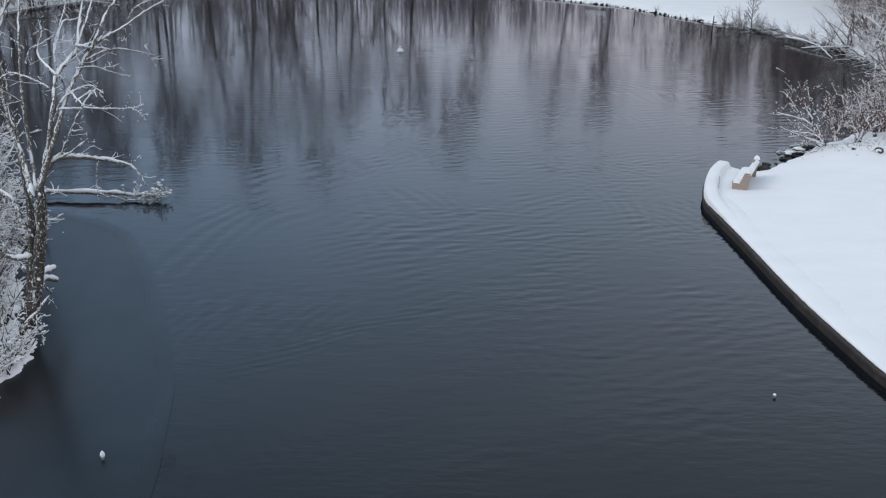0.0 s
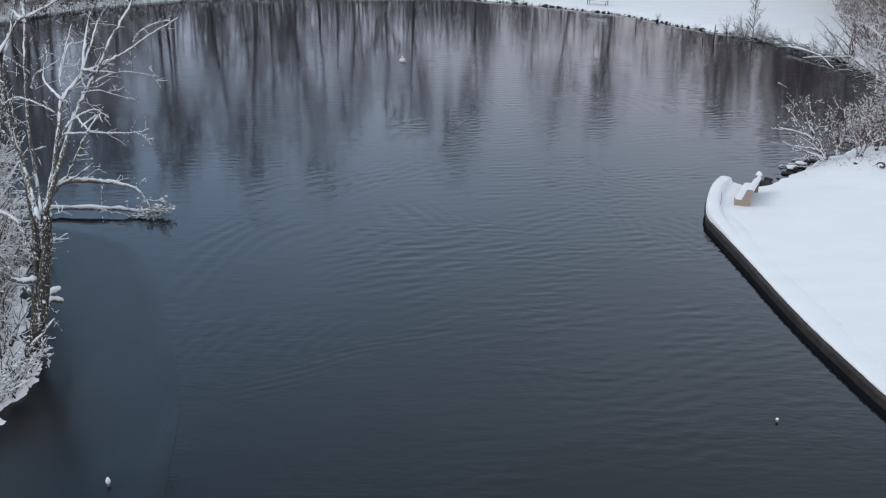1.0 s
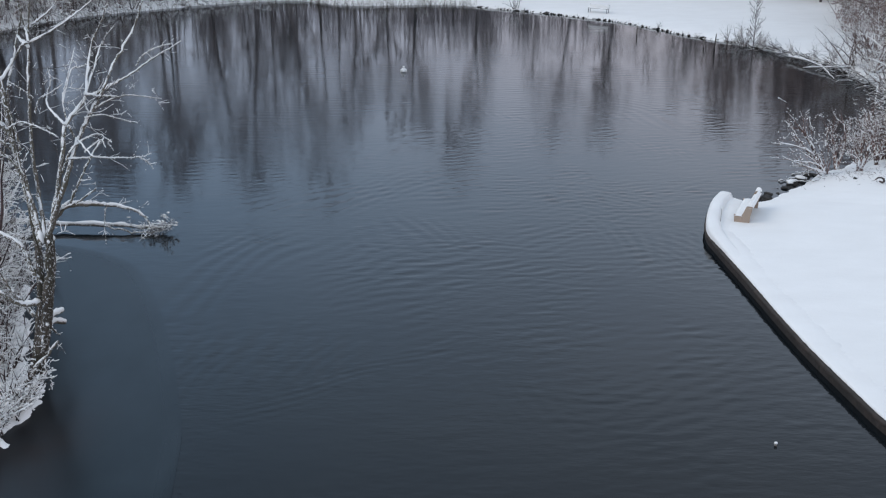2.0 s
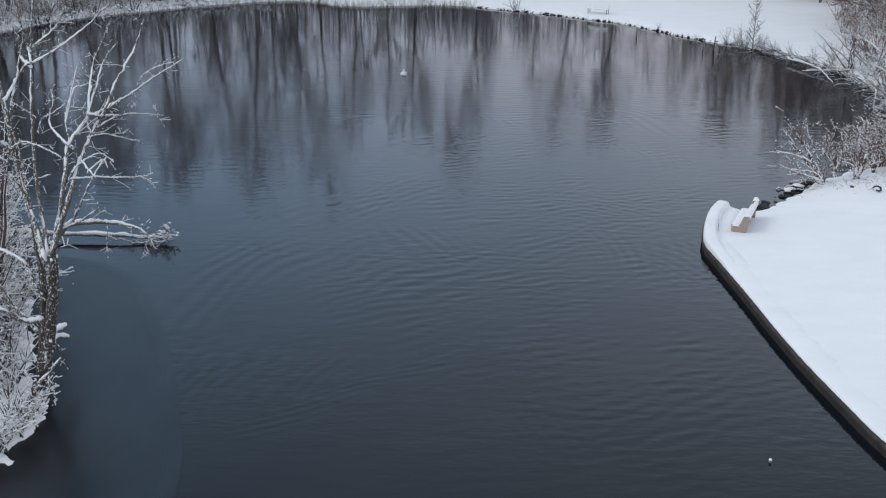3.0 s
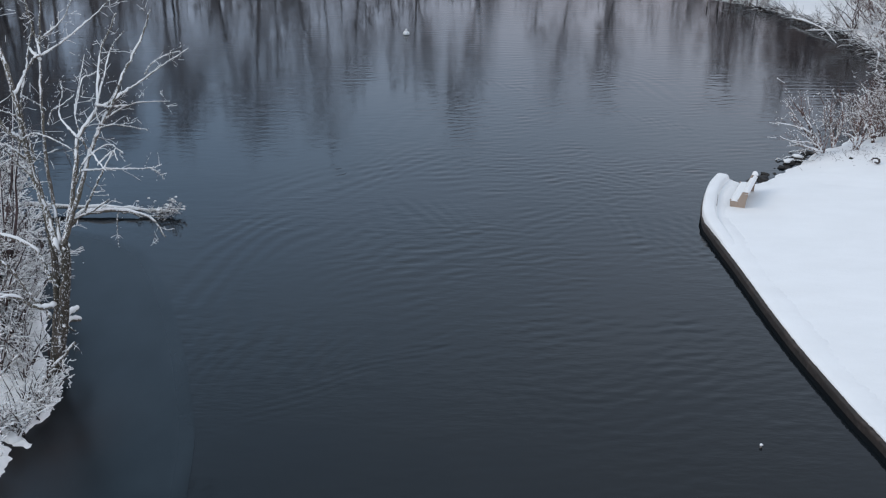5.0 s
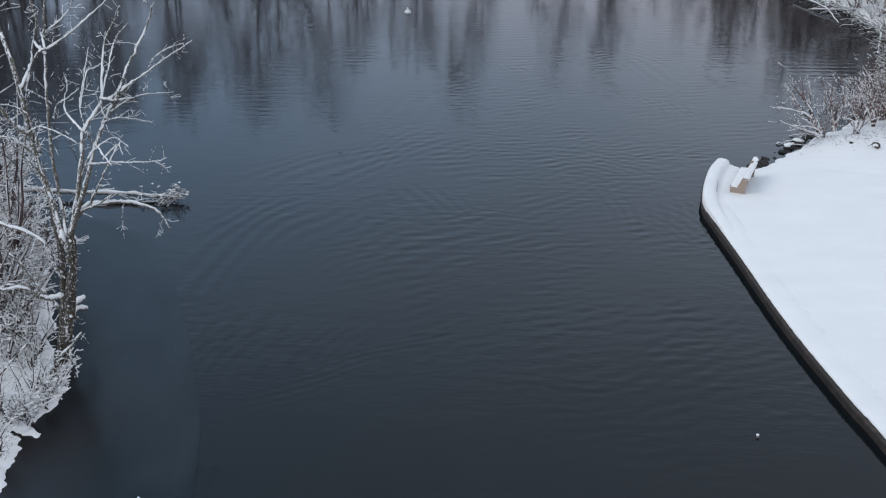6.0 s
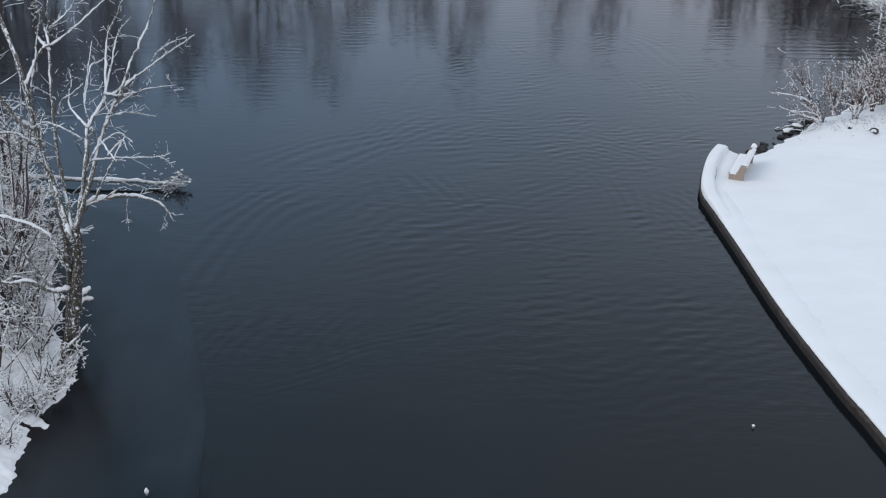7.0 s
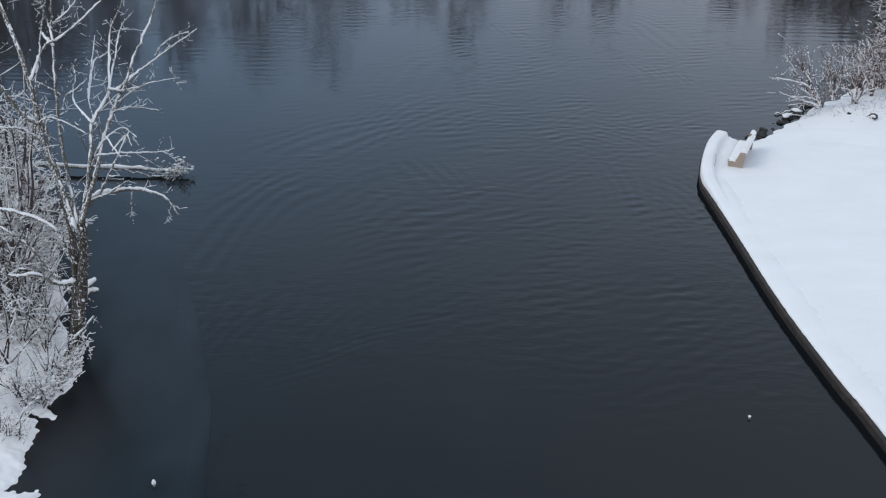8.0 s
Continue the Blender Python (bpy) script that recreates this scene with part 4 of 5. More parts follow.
for i, (foot, tips) in enumerate(FANS):
    build_fan_shrub(440 + i, foot, tips)

near_bush_b = build_shrub("snow_tipped_shrub", 43, 3.1, 0.8, 11, 1, 7, TWIG_RED, 1.7, "upright bare shrub with white snow clumps on brown twigs", clumps=0.10, snow_share=0.2, clump_size=1.3)
scatter([near_bush_b], [(26.6, 60.6, 1.0), (26.3, 62.9, 0.9), (28.2, 62.2, 1.1), (27.9, 65.0, 1.0), (30.2, 65.2, 1.2), (31.4, 68.2, 1.2), (28.6, 60.6, 1.0), (29.8, 63.4, 1.1), (33.0, 70.4, 1.1), (29.2, 66.8, 1.0), (27.2, 58.9, 0.8), (25.6, 61.4, 0.85), (27.4, 61.4, 1.0), (29.0, 58.6, 0.9), (25.2, 63.6, 0.7)], 7, "snow-tipped shrubs by the shore", 0.95, 1.1)

# thicket on the right-hand far bank
thicket = [build_shrub("bank_shrub", 60 + i, 5.6, 0.75, 6, 1, 5, TWIG_SLOPE, 2.0, "tall thin leafless shrub dusted with snow at the waterline", lean=(-0.42, -0.1), clumps=0.05, snow_share=0.6) for i in range(3)]
rng = random.Random(8)
thicket_spots = [(35.2, 78.5, 0.8), (36.6, 83.5, 1.0), (37.0, 88.0, 1.1), (36.4, 91.5, 1.0), (36.2, 95.0, 0.6), (38.8, 85.5, 1.1), (38.6, 90.5, 1.1), (40.5, 88.0, 1.2), (37.8, 80.5, 1.1), (36.0, 75.0, 1.0), (34.2, 71.5, 0.9), (39.5, 94.0, 1.0), (31.3, 103.2, 0.35), (30.2, 103.6, 0.3), (38.0, 82.0, 1.0), (38.2, 92.6, 0.9), (36.9, 77.6, 1.0), (41.2, 84.6, 1.1), (38.6, 78.2, 1.0), (37.6, 73.6, 1.0)]
thicket_spots += [(36.2 + rng.uniform(0, 5.5), 72 + i * 4.2 + rng.uniform(-0.6, 0.6), rng.uniform(0.6, 1.0)) for i in range(6)]
scatter(thicket, thicket_spots, 9, "bare shrubs along the far bank")
red_brush = [build_shrub("hedge_shrub", 70 + i, 3.8, 0.7, 8, 1, 5, TWIG_RUST, 1.2, "rust-brown bare shrub flecked with snow behind the bank", clumps=0.15, snow_share=0.6) for i in range(3)]
scatter(red_brush, [(39.8 + rng.uniform(0, 3.5) + max(0.0, i * 0.84 - 20) * 0.14 + rng.uniform(0, 1) ** 1.4 * 13, 80 + i * 0.84 + rng.uniform(-1, 1), 1.15) for i in range(46)], 10, "rust-brown shrubs behind the bank")


def build_tall_tree(name, seed, height, girth, bark, twig, snow, label, lean=0.04, limbs=14, levels=1, count=9, first=0.25, wobble=0.05, thick=0.024, reach=0.34):
    rng = random.Random(seed)
    thing = tagged(new(name), label, "tree")
    trunk = Soup()
    path = wander(rng, (0, 0, -0.3), (rng.gauss(0, lean), rng.gauss(0, lean), 1), height, 9, wobble, 0.05)
    radii = [girth * (1 - 0.94 * (i / 9) ** 0.6) for i in range(10)]
    trunk.tube(path, radii, 8)
    part("trunk", trunk, bark, thing)
    out = []
    for k in range(limbs):
        s = (first + (0.98 - first) * k / limbs) * 9
        i = min(int(s), 8)
        p = path[i].lerp(path[i + 1], s - i)
        a = k * 2.4 + rng.uniform(-0.5, 0.5)
        way = Vector((math.cos(a), math.sin(a), rng.uniform(0.5, 1.1)))
        size = height * reach * rng.uniform(0.7, 1.2) * (1.15 - 0.75 * s / 9)
        limb = wander(rng, p, way, size, 5, 0.12, 0.05)
        lr = taper(limb, min(radii[i] * 0.45, 0.16), 0.02)
        out.append((limb, lr, 2))
        sprout(rng, limb, lr, count, size * 0.42, 0.6, levels, out, 0.05, 0.15)
    # far twigs stay thick enough to read as a haze of branches
    out = [(p, [max(r, thick) for r in rr], lv) for p, rr, lv in out]
    branch_parts(thing, rng, out, "crown", twig, twig, snow, 0.0, sides=(3, 3, 4, 5), snow_min=0.06)
    return thing


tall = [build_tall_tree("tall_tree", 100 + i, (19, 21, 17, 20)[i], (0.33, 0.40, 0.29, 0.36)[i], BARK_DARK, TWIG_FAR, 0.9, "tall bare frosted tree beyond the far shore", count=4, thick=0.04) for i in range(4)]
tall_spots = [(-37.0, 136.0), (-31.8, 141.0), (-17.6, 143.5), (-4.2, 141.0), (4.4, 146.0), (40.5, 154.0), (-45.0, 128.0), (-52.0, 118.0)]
broad = [build_tall_tree("broad_tree", 120 + i, 22, 0.36, BARK_MISTED, TWIG_DENSE, 0.0, "broad bare tree with mist-paled bark and a dense frosted crown beyond the shore", limbs=26, levels=1, count=6, first=(0.46, 0.40)[i], thick=0.05, reach=0.30) for i in range(2)]
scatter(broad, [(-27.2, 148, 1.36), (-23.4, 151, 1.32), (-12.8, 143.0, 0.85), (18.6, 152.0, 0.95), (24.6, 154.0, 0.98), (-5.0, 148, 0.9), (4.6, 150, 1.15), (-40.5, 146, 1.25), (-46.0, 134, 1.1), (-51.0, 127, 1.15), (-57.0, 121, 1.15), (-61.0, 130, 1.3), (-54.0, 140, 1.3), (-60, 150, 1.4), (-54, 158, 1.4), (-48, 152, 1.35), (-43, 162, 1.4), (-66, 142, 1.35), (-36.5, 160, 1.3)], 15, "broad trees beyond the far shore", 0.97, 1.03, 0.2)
rng = random.Random(31)
tall_spots += [(rng.uniform(-75, 12), 160 + rng.uniform(0, 34), 0.9) for i in range(10)]
tall_spots += [(44 + rng.uniform(0, 34), 138 + rng.uniform(0, 30), 0.95) for i in range(12)]
tall_spots += [(56 + rng.uniform(0, 16), 62 + i * 6.0 + rng.uniform(-2, 2), 0.8) for i in range(12)]
tall_spots += [(-56 - rng.uniform(0, 16), 66 + i * 6.5 + rng.uniform(-2, 2), 0.9) for i in range(9)]
tall_spots += [(-52 - rng.uniform(0, 26), 92 + i * 3.0 + rng.uniform(-2, 2), 1.0) for i in range(20)]
scatter(tall, tall_spots, 12, "tall bare trees beyond the far shore", 0.9, 1.12, 0.2)

young = [build_tall_tree("young_tree", 140 + i, 11 + i, 0.13, BARK_MISTED, TWIG_FAR, 0.0, "slender frosted young tree with mist-paled bark in the woods behind", limbs=16, levels=0, count=8, first=0.12, thick=0.06, reach=0.30) for i in range(3)]
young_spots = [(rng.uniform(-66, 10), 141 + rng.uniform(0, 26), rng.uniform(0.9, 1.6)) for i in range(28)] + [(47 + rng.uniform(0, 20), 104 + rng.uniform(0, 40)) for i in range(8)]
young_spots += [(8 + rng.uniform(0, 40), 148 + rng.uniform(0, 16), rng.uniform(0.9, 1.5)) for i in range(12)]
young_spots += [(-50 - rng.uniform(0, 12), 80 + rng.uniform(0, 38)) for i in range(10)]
brown = [build_tall_tree("brown_tree", 145 + i, 13, 0.16, BARK_MISTED, TWIG_RUST, 0.0, "dense brown leafless tree on the slope behind the bank", limbs=19, levels=0, count=9, first=0.04, thick=0.095) for i in range(2)]
scatter(brown, [(43.5 + max(0.0, i - 19) * 0.21 + rng.uniform(0, 12), 76 + i * 1.6 + rng.uniform(-2, 2), rng.uniform(0.8, 1.15)) for i in range(40)] + [(38.5 + rng.uniform(0, 1) * 30, 133 + rng.uniform(0, 30), rng.uniform(1.2, 1.6)) for i in range(24)], 16, "brown trees on the slope", 0.9, 1.1, 0.1)
young_spots += [(-47 - rng.uniform(0, 20), 100 + i * 2.6 + rng.uniform(-2, 2), rng.uniform(1.0, 1.6)) for i in range(13)]
scatter(young, young_spots, 13, "young trees in the woods", 0.8, 1.2, 0.1)


def build_understory():
    """The dense growth of thin saplings that fills the woods beyond the far shore."""
    rng = random.Random(77)
    soup = Soup()
    across = np.array([rng.uniform(-66, 7) for _ in range(1500)])
    away = np.interp(across, [-66, -48, -41.6, -36, -26, -19, -12.6, 0.5, 10], [98, 117, 126, 131, 138, 139, 135, 136, 130]) + 9 + np.array([rng.uniform(0, 1) ** 1.6 * 32 for _ in across])
    # and a lower, closer stand behind the far lawn
    across = np.append(across, [rng.uniform(-6, 24) for _ in range(420)])
    away = np.append(away, [rng.uniform(148, 164) for _ in range(420)])
    for x, y, z in zip(across, away, land_height(across, away)):
        tall = 2.2 + 8.5 * rng.random() ** 2.2 if y < 147.9 or x < -6 else rng.uniform(5.0, 10.0)
        foot = Vector((x, y, z - 0.2))
        tip = foot + Vector((rng.gauss(0, 0.09) * tall, rng.gauss(0, 0.09) * tall, tall))
        middle = foot.lerp(tip, 0.5) + Vector((rng.gauss(0, 0.12), rng.gauss(0, 0.12), 0))
        thick = rng.uniform(0.03, 0.07)
        soup.tube([foot, middle, tip], [thick, thick * 0.8, thick * 0.4], 3)
        for k in range(2):
            start = foot.lerp(tip, rng.uniform(0.3, 0.85))
            soup.tube([start, start + Vector((rng.gauss(0, 0.7), rng.gauss(0, 0.7), rng.uniform(0.3, 1.2)))], [thick * 0.6, thick * 0.4], 3)
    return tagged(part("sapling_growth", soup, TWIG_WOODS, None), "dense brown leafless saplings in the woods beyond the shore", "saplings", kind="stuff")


build_understory()
bank_tree = build_tall_tree("small_bank_tree", 150, 8.5, 0.07, BARK_MISTED, TWIG, 0.0, "small dark upright tree with short twigs at the far waterline", lean=0.0, limbs=44, count=4, first=0.06, wobble=0.010, thick=0.008, reach=0.17)
set_at(bank_tree, 30.6, 102.6)


# ---- timber and stones at the waterline ----
def build_log(name, seed, points, r0, r1, label, twig_count=6, snow=1.0, tip=0.0, clumps=0):
    rng = random.Random(seed)
    origin = Vector(points[0])
    thing = tagged(new(name), label, "fallen log")
    thing.location = origin
    path = [p - origin for p in densify(points, 5, rng, 0.03)]
    radii = [r * rng.uniform(0.85, 1.15) for r in taper(path, r0, r1)]
    log, load, out = Soup(), Soup(), []
    log.tube(path, radii, 8)
    part("log", log, BARK, thing)
    snow_on(load, rng, path, radii, snow, 7)
    sprout(rng, path, radii, twig_count, 0.9, 0.8, 1, out, 0.03, 0.3)
    if tip:
        sprout(rng, path[-6:], radii[-6:], 16, tip, 0.85, 1, out, 0.02, 0.0)
    # snow caught in the twigs of the far end
    ends = [p[-1] for p, rr, lv in out if p[-1].z > -0.2]
    for _ in range(clumps):
        s = rng.uniform(0.03, 0.10)
        load.lump(rng.choice(ends) + Vector((rng.gauss(0, 0.05), rng.gauss(0, 0.05), 0)), s * 1.3, s * 1.1, s * 0.7, rng, 0.5)
    twigs = Soup()
    for p, rr, lv in out:
        twigs.tube(p, rr, 4)
        if rng.random() < 0.45:
            snow_on(load, rng, p, rr, 1.0, 4)
    tagged(part("twig_mass", twigs, TWIG, thing), kind="stuff")
    tagged(part("snow_load", load, SNOW_LOAD, thing, "thick line of snow"), kind="stuff")
    return thing


build_log("fallen_log", 200, [(-23.4, 48.6, 0.55), (-20.9, 48.7, 0.36), (-18.4, 48.6, 0.32), (-16.0, 48.5, 0.28), (-14.8, 48.4, 0.24), (-13.9, 48.5, 0.30)], 0.12, 0.05, "snow-topped fallen tree lying out over the pond", 9, 1.05, 0.8, 34)
build_log("fallen_branch", 202, [(-17.2, 48.4, 0.35), (-16.0, 48.15, 0.12), (-15.0, 48.05, 0.10), (-14.2, 48.3, 0.16)], 0.05, 0.03, "dark twiggy branch hanging under the fallen tree", 12, 0.25, 0.6)
build_log("driftwood_branch", 204, [(32.3, 96.6, 0.35), (33.1, 94.0, 0.40), (33.6, 91.0, 0.3), (33.3, 87.4, 0.05)], 0.075, 0.03, "pale snowy driftwood branch sloping into the water", 10, 1.2)
build_log("driftwood_branch", 205, [(36.0, 85.0, 0.4), (34.6, 81.4, 0.3), (33.0, 77.6, 0.05)], 0.06, 0.03, "thin snowy driftwood lying in the shallows", 12, 1.2)
build_log("driftwood_branch", 206, [(35.8, 90.4, 0.5), (34.2, 90.6, 0.45), (32.2, 92.2, 0.1)], 0.065, 0.03, "forked snowy driftwood at the bank", 8, 1.2)
build_log("driftwood_branch", 207, [(36.4, 79.4, 0.4), (34.8, 76.4, 0.25), (32.8, 73.6, 0.05)], 0.05, 0.025, "twiggy snowy driftwood in the shallows", 14, 1.2)
rng = random.Random(23)
for i in range(9):
    y = 75 + i * 2.6 + rng.uniform(-0.8, 0.8)
    x = float(np.interp(y, [74, 81, 86.5, 93.7, 99.7], [33.5, 35.5, 35.7, 34.8, 33.0]))
    a, k = rng.uniform(2.0, 4.6), rng.uniform(0.9, 2.2)
    build_log("driftwood_stick", 220 + i, [(x + 0.5, y, 0.4), (x + 0.5 + math.cos(a) * k * 0.6, y + math.sin(a) * k * 0.6, rng.uniform(0.3, 0.8)), (x + 0.5 + math.cos(a + 0.4) * k * 1.5, y + math.sin(a + 0.4) * k * 1.5, 0.05)],
              0.035, 0.012, "thin snowy driftwood stick sloping into the shallows", 8, 1.2)
build_log("leaning_stick", 208, [(-14.85, 31.50, 0.25), (-14.07, 31.60, 1.30), (-13.39, 31.70, 2.04)], 0.06, 0.04, "broken snowy stick leaning out over the water", 3, 1.1)


def build_rock(seed, x, y, z, rx, ry, rz, snow=True):
    rng = random.Random(seed)
    thing = tagged(new("shore_rock"), "dark wet rock at the waterline with a cap of snow" if snow else "dark wet rock at the waterline", "rock", group="rocks by the shore")
    thing.matrix_world = pose(x, y, z, 0, 0, rng.uniform(0, 360))
    part("stone", rock_bm(rng, rx, ry, rz), STONE, thing)
    if snow:
        cap = part("snow_cap", rock_bm(rng, rx * 0.95, ry * 1.0, rz * 0.9), SNOW, thing, "white snow cap")
        cap.location = (0, 0, rz * 0.75)
    return thing


# third and fourth: low dark lumps added in a sitting goose's place
for i, (x, y, z, rx, ry, rz, s) in enumerate([(20.0, 56.75, 0.10, 0.45, 0.20, 0.14, True), (20.75, 57.5, 0.10, 0.38, 0.20, 0.13, True), (17.7, 54.0, 0.03, 0.40, 0.22, 0.13, False),
                                              (17.0, 53.75, 0.04, 0.30, 0.20, 0.13, False), (23.3, 56.0, 0.58, 0.16, 0.12, 0.09, False), (21.6, 58.6, 0.02, 0.30, 0.20, 0.14, False)]):
    build_rock(300 + i, x, y, z, rx, ry, rz, s)
rng = random.Random(21)
for i in range(26):
    t = rng.random()
    x, y = 17.4 + 4.6 * t - rng.uniform(-0.15, 0.35), 53.6 + 5.0 * t + rng.uniform(-0.1, 0.35)
    k = rng.uniform(0.08, 0.20)
    build_rock(330 + i, x, y, rng.uniform(-0.02, 0.05), k * rng.uniform(1.0, 2.0), k, k * rng.uniform(0.3, 0.6), False)
build_log("shore_stick", 210, [(20.1, 56.7, 0.25), (20.7, 56.4, 0.30), (21.3, 56.2, 0.42)], 0.03, 0.02, "thin bare stick lying across the shore rocks", 2, 0.6)
build_log("shore_stick", 211, [(19.4, 57.3, 0.02), (20.3, 57.5, 0.15), (21.4, 58.1, 0.32)], 0.04, 0.02, "snow-dusted stick at the waterline", 5, 0.8)
build_log("shore_stick", 212, [(20.6, 58.7, 0.02), (21.5, 58.6, 0.22), (22.4, 58.9, 0.36)], 0.04, 0.02, "snow-dusted stick at the waterline", 6, 0.8)


def shore_stuff():
    """Stones, some in place of resting ducks, tufts and dead reeds along the far waterline."""
    rng = random.Random(77)
    far = smooth_line(SHORE_FAR, 12)
    stones, tufts, reeds, reed_snow = Soup(), Soup(), Soup(), Soup()
    for a, b in zip(far, far[1:]):
        length = (b - a).length
        t = (b - a).normalized()
        out = Vector((-t.y, t.x, 0)) * -1
        right = a.x > 3
        centre = -24 < a.x <= 3
        # dark lumps: shore stones, and stand-ins for ducks along this bank
        if right:
            for _ in range(int(length * 5) + 1):
                p = a.lerp(b, rng.random()) - out * rng.uniform(-0.1, 0.3)
                s = rng.uniform(0.05, 0.17) * (1.5 if rng.random() < 0.08 else 1.0)
                stones.lump((p.x, p.y, rng.uniform(0.0, 0.1)), s * 1.3, s, s * 0.8, rng, 0.35)
        for _ in range(int(length * (3 if right else 26 if centre else 9))):
            p = a.lerp(b, rng.random()) + out * rng.uniform(-1.2 if centre else -0.3, 1.6 if not right else 0.5)
            h = rng.uniform(0.2, 0.55) if right else rng.uniform(0.5, 1.3)
            way = Vector((rng.gauss(0, 0.3), rng.gauss(0, 0.3), 1))
            blade = wander(rng, (p.x, p.y, -0.05), way, h, 2, 0.2)
            (tufts if right else reeds).tube(blade, (0.018, 0.015, 0.006), 3)
            if not right and not centre and rng.random() < 0.8:
                s = rng.uniform(0.06, 0.2)
                reed_snow.lump(blade[-1] - Vector((0, 0, 0.1)), s * 1.4, s * 1.4, s, rng, 0.4)
    tagged(part("shore_stones", stones, STONE, None), "line of dark wet stones along the far waterline, some in place of ducks", "stones", kind="stuff")
    tagged(part("grass_tufts", tufts, REED, None), "dead brown grass tufts along the far waterline", "grass", kind="stuff")
    tagged(part("reeds", reeds, REED, None), "dry grey-brown reeds fringing the far shore", "reeds", kind="stuff")
    tagged(part("reed_snow", reed_snow, SNOW_LOAD, None), "clumps of snow caught in the reeds", "snow", kind="stuff")


shore_stuff()


def shore_tangle():
    """Fallen sticks, roots and snow caught among them along the brushy bank."""
    rng = random.Random(83)
    bank = smooth_line([(31.2, 102.6), (33.0, 99.7), (34.8, 93.7), (35.7, 86.5), (35.5, 81.0), (33.5, 74.0), (30.6, 68.2)], 30)
    sticks, load = Soup(), Soup()
    for _ in range(620):
        p = rng.choice(bank) + Vector((rng.gauss(0.1, 0.75), rng.gauss(0, 0.3), 0))
        a, rise, k = rng.uniform(1.6, 5.0), rng.uniform(-0.15, 0.5), rng.uniform(0.5, 2.4)
        path = wander(rng, (p.x, p.y, rng.uniform(0.05, 0.35)), (math.cos(a), math.sin(a), rise), k, 4, 0.16, -0.02)
        r = rng.uniform(0.010, 0.030)
        sticks.tube(path, taper(path, r, r * 0.4), 4)
        if rng.random() < 0.38:
            snow_on(load, rng, path, taper(path, r, r * 0.5), 1.3, 4)
        if rng.random() < 0.4:
            s = rng.uniform(0.03, 0.12)
            load.lump((p.x + 0.2, p.y, 0.3), s * 1.6, s * 1.3, s * 0.7, rng, 0.4)
    tagged(part("stick_tangle", sticks, TWIG, None), "tangle of dark fallen sticks and roots along the brushy waterline", "sticks", kind="stuff")
    tagged(part("tangle_snow", load, SNOW_LOAD, None), "broken lines of snow lying on the fallen sticks", "snow", kind="stuff")


shore_tangle()
hoary = [build_shrub("hoary_shrub", 94 + i, 3.0, 1.0, 9, 0, 10, TWIG_SLOPE, 2.0, "dense shrub white with hoarfrost on the far bank", clumps=0.3, snow_share=0.9) for i in range(2)]
rng = random.Random(37)
fringe = smooth_line([(-50.4, 111.0), (-47.9, 119.6), (-43.2, 126.2), (-36.7, 131.8), (-29.3, 137.5), (-21.5, 140.4)], 7)
scatter(hoary, [(p.x + rng.uniform(-0.6, 0.3), p.y + rng.uniform(-0.3, 0.6), rng.uniform(0.4, 0.7)) for p in fringe] + [(-50 + i * 0.62 - rng.uniform(0, 1) ** 2 * 7, 120 + i * 0.70 + rng.uniform(0, 3), rng.uniform(0.9, 1.5)) for i in range(24)] + [(29.9, 103.9, 1.0), (29.0, 105.2, 0.8), (31.4, 102.0, 0.7), (31.6, 103.0, 0.5), (33.4, 99.6, 0.45), (34.6, 96.4, 0.5), (35.4, 94.0, 0.5), (35.8, 91.0, 0.5), (36.2, 87.6, 0.5), (36.2, 84.2, 0.55), (36.0, 80.8, 0.5), (35.2, 77.6, 0.5), (34.4, 74.6, 0.5)], 38, "hoary shrubs on the far bank", 0.9, 1.15)
far_clump = build_shrub("frosted_shrub", 90, 2.2, 1.0, 9, 1, 5, TWIG, 1.4, "white frosted shrub hanging over the far shore", clumps=0.4)
scatter([far_clump], [(8.6, 130.6, 1.1), (-8.0, 136.2, 0.9), (-3.0, 136.4, 0.7), (26.6, 109.7, 0.4), (23.6, 115.4, 0.35), (30.0, 104.6, 0.7), (-29, 137.5, 1), (-34, 133, 1), (-39, 129, 1.1), (-43, 125.8, 1.2), (-47, 120, 1.2)], 14, "frosted shrubs on the far shore")


def build_stake(x, y, high, radius=0.06, lean=2.0, snow=False):
    thing = tagged(new("wooden_stake"), "dark weathered wooden stake standing in the shallows", "stake", group="stakes in the water")
    thing.matrix_world = pose(x, y, 0, lean, lean * 0.6, 30)
    post = Soup()
    post.tube([(0, 0, -0.8), (0, 0, high * 0.5), (0.01, 0, high)], (radius, radius, radius * 0.8), 7)
    part("post", post, WOOD_GREY, thing)
    return thing


for x, y, h in ((26.75, 102.6, 1.5), (20.5, 111.3, 1.0), (25.9, 103.6, 0.9), (9.4, 126.4, 0.8)):
    build_stake(x, y, h)


# ---- benches ----
def profile_panel(points, thick):
    """A flat panel cut to an outline of (depth, height), with small bevels."""
    bm = bmesh.new()
    face = bm.faces.new([bm.verts.new((0, d, h)) for d, h in points])
    grown = bmesh.ops.extrude_face_region(bm, geom=[face])
    bmesh.ops.translate(bm, vec=(thick, 0, 0), verts=[g for g in grown["geom"] if isinstance(g, bmesh.types.BMVert)])
    bmesh.ops.recalc_face_normals(bm, faces=bm.faces)
    bmesh.ops.bevel(bm, geom=list(bm.edges), offset=0.008, segments=1, affect="EDGES")
    return bm


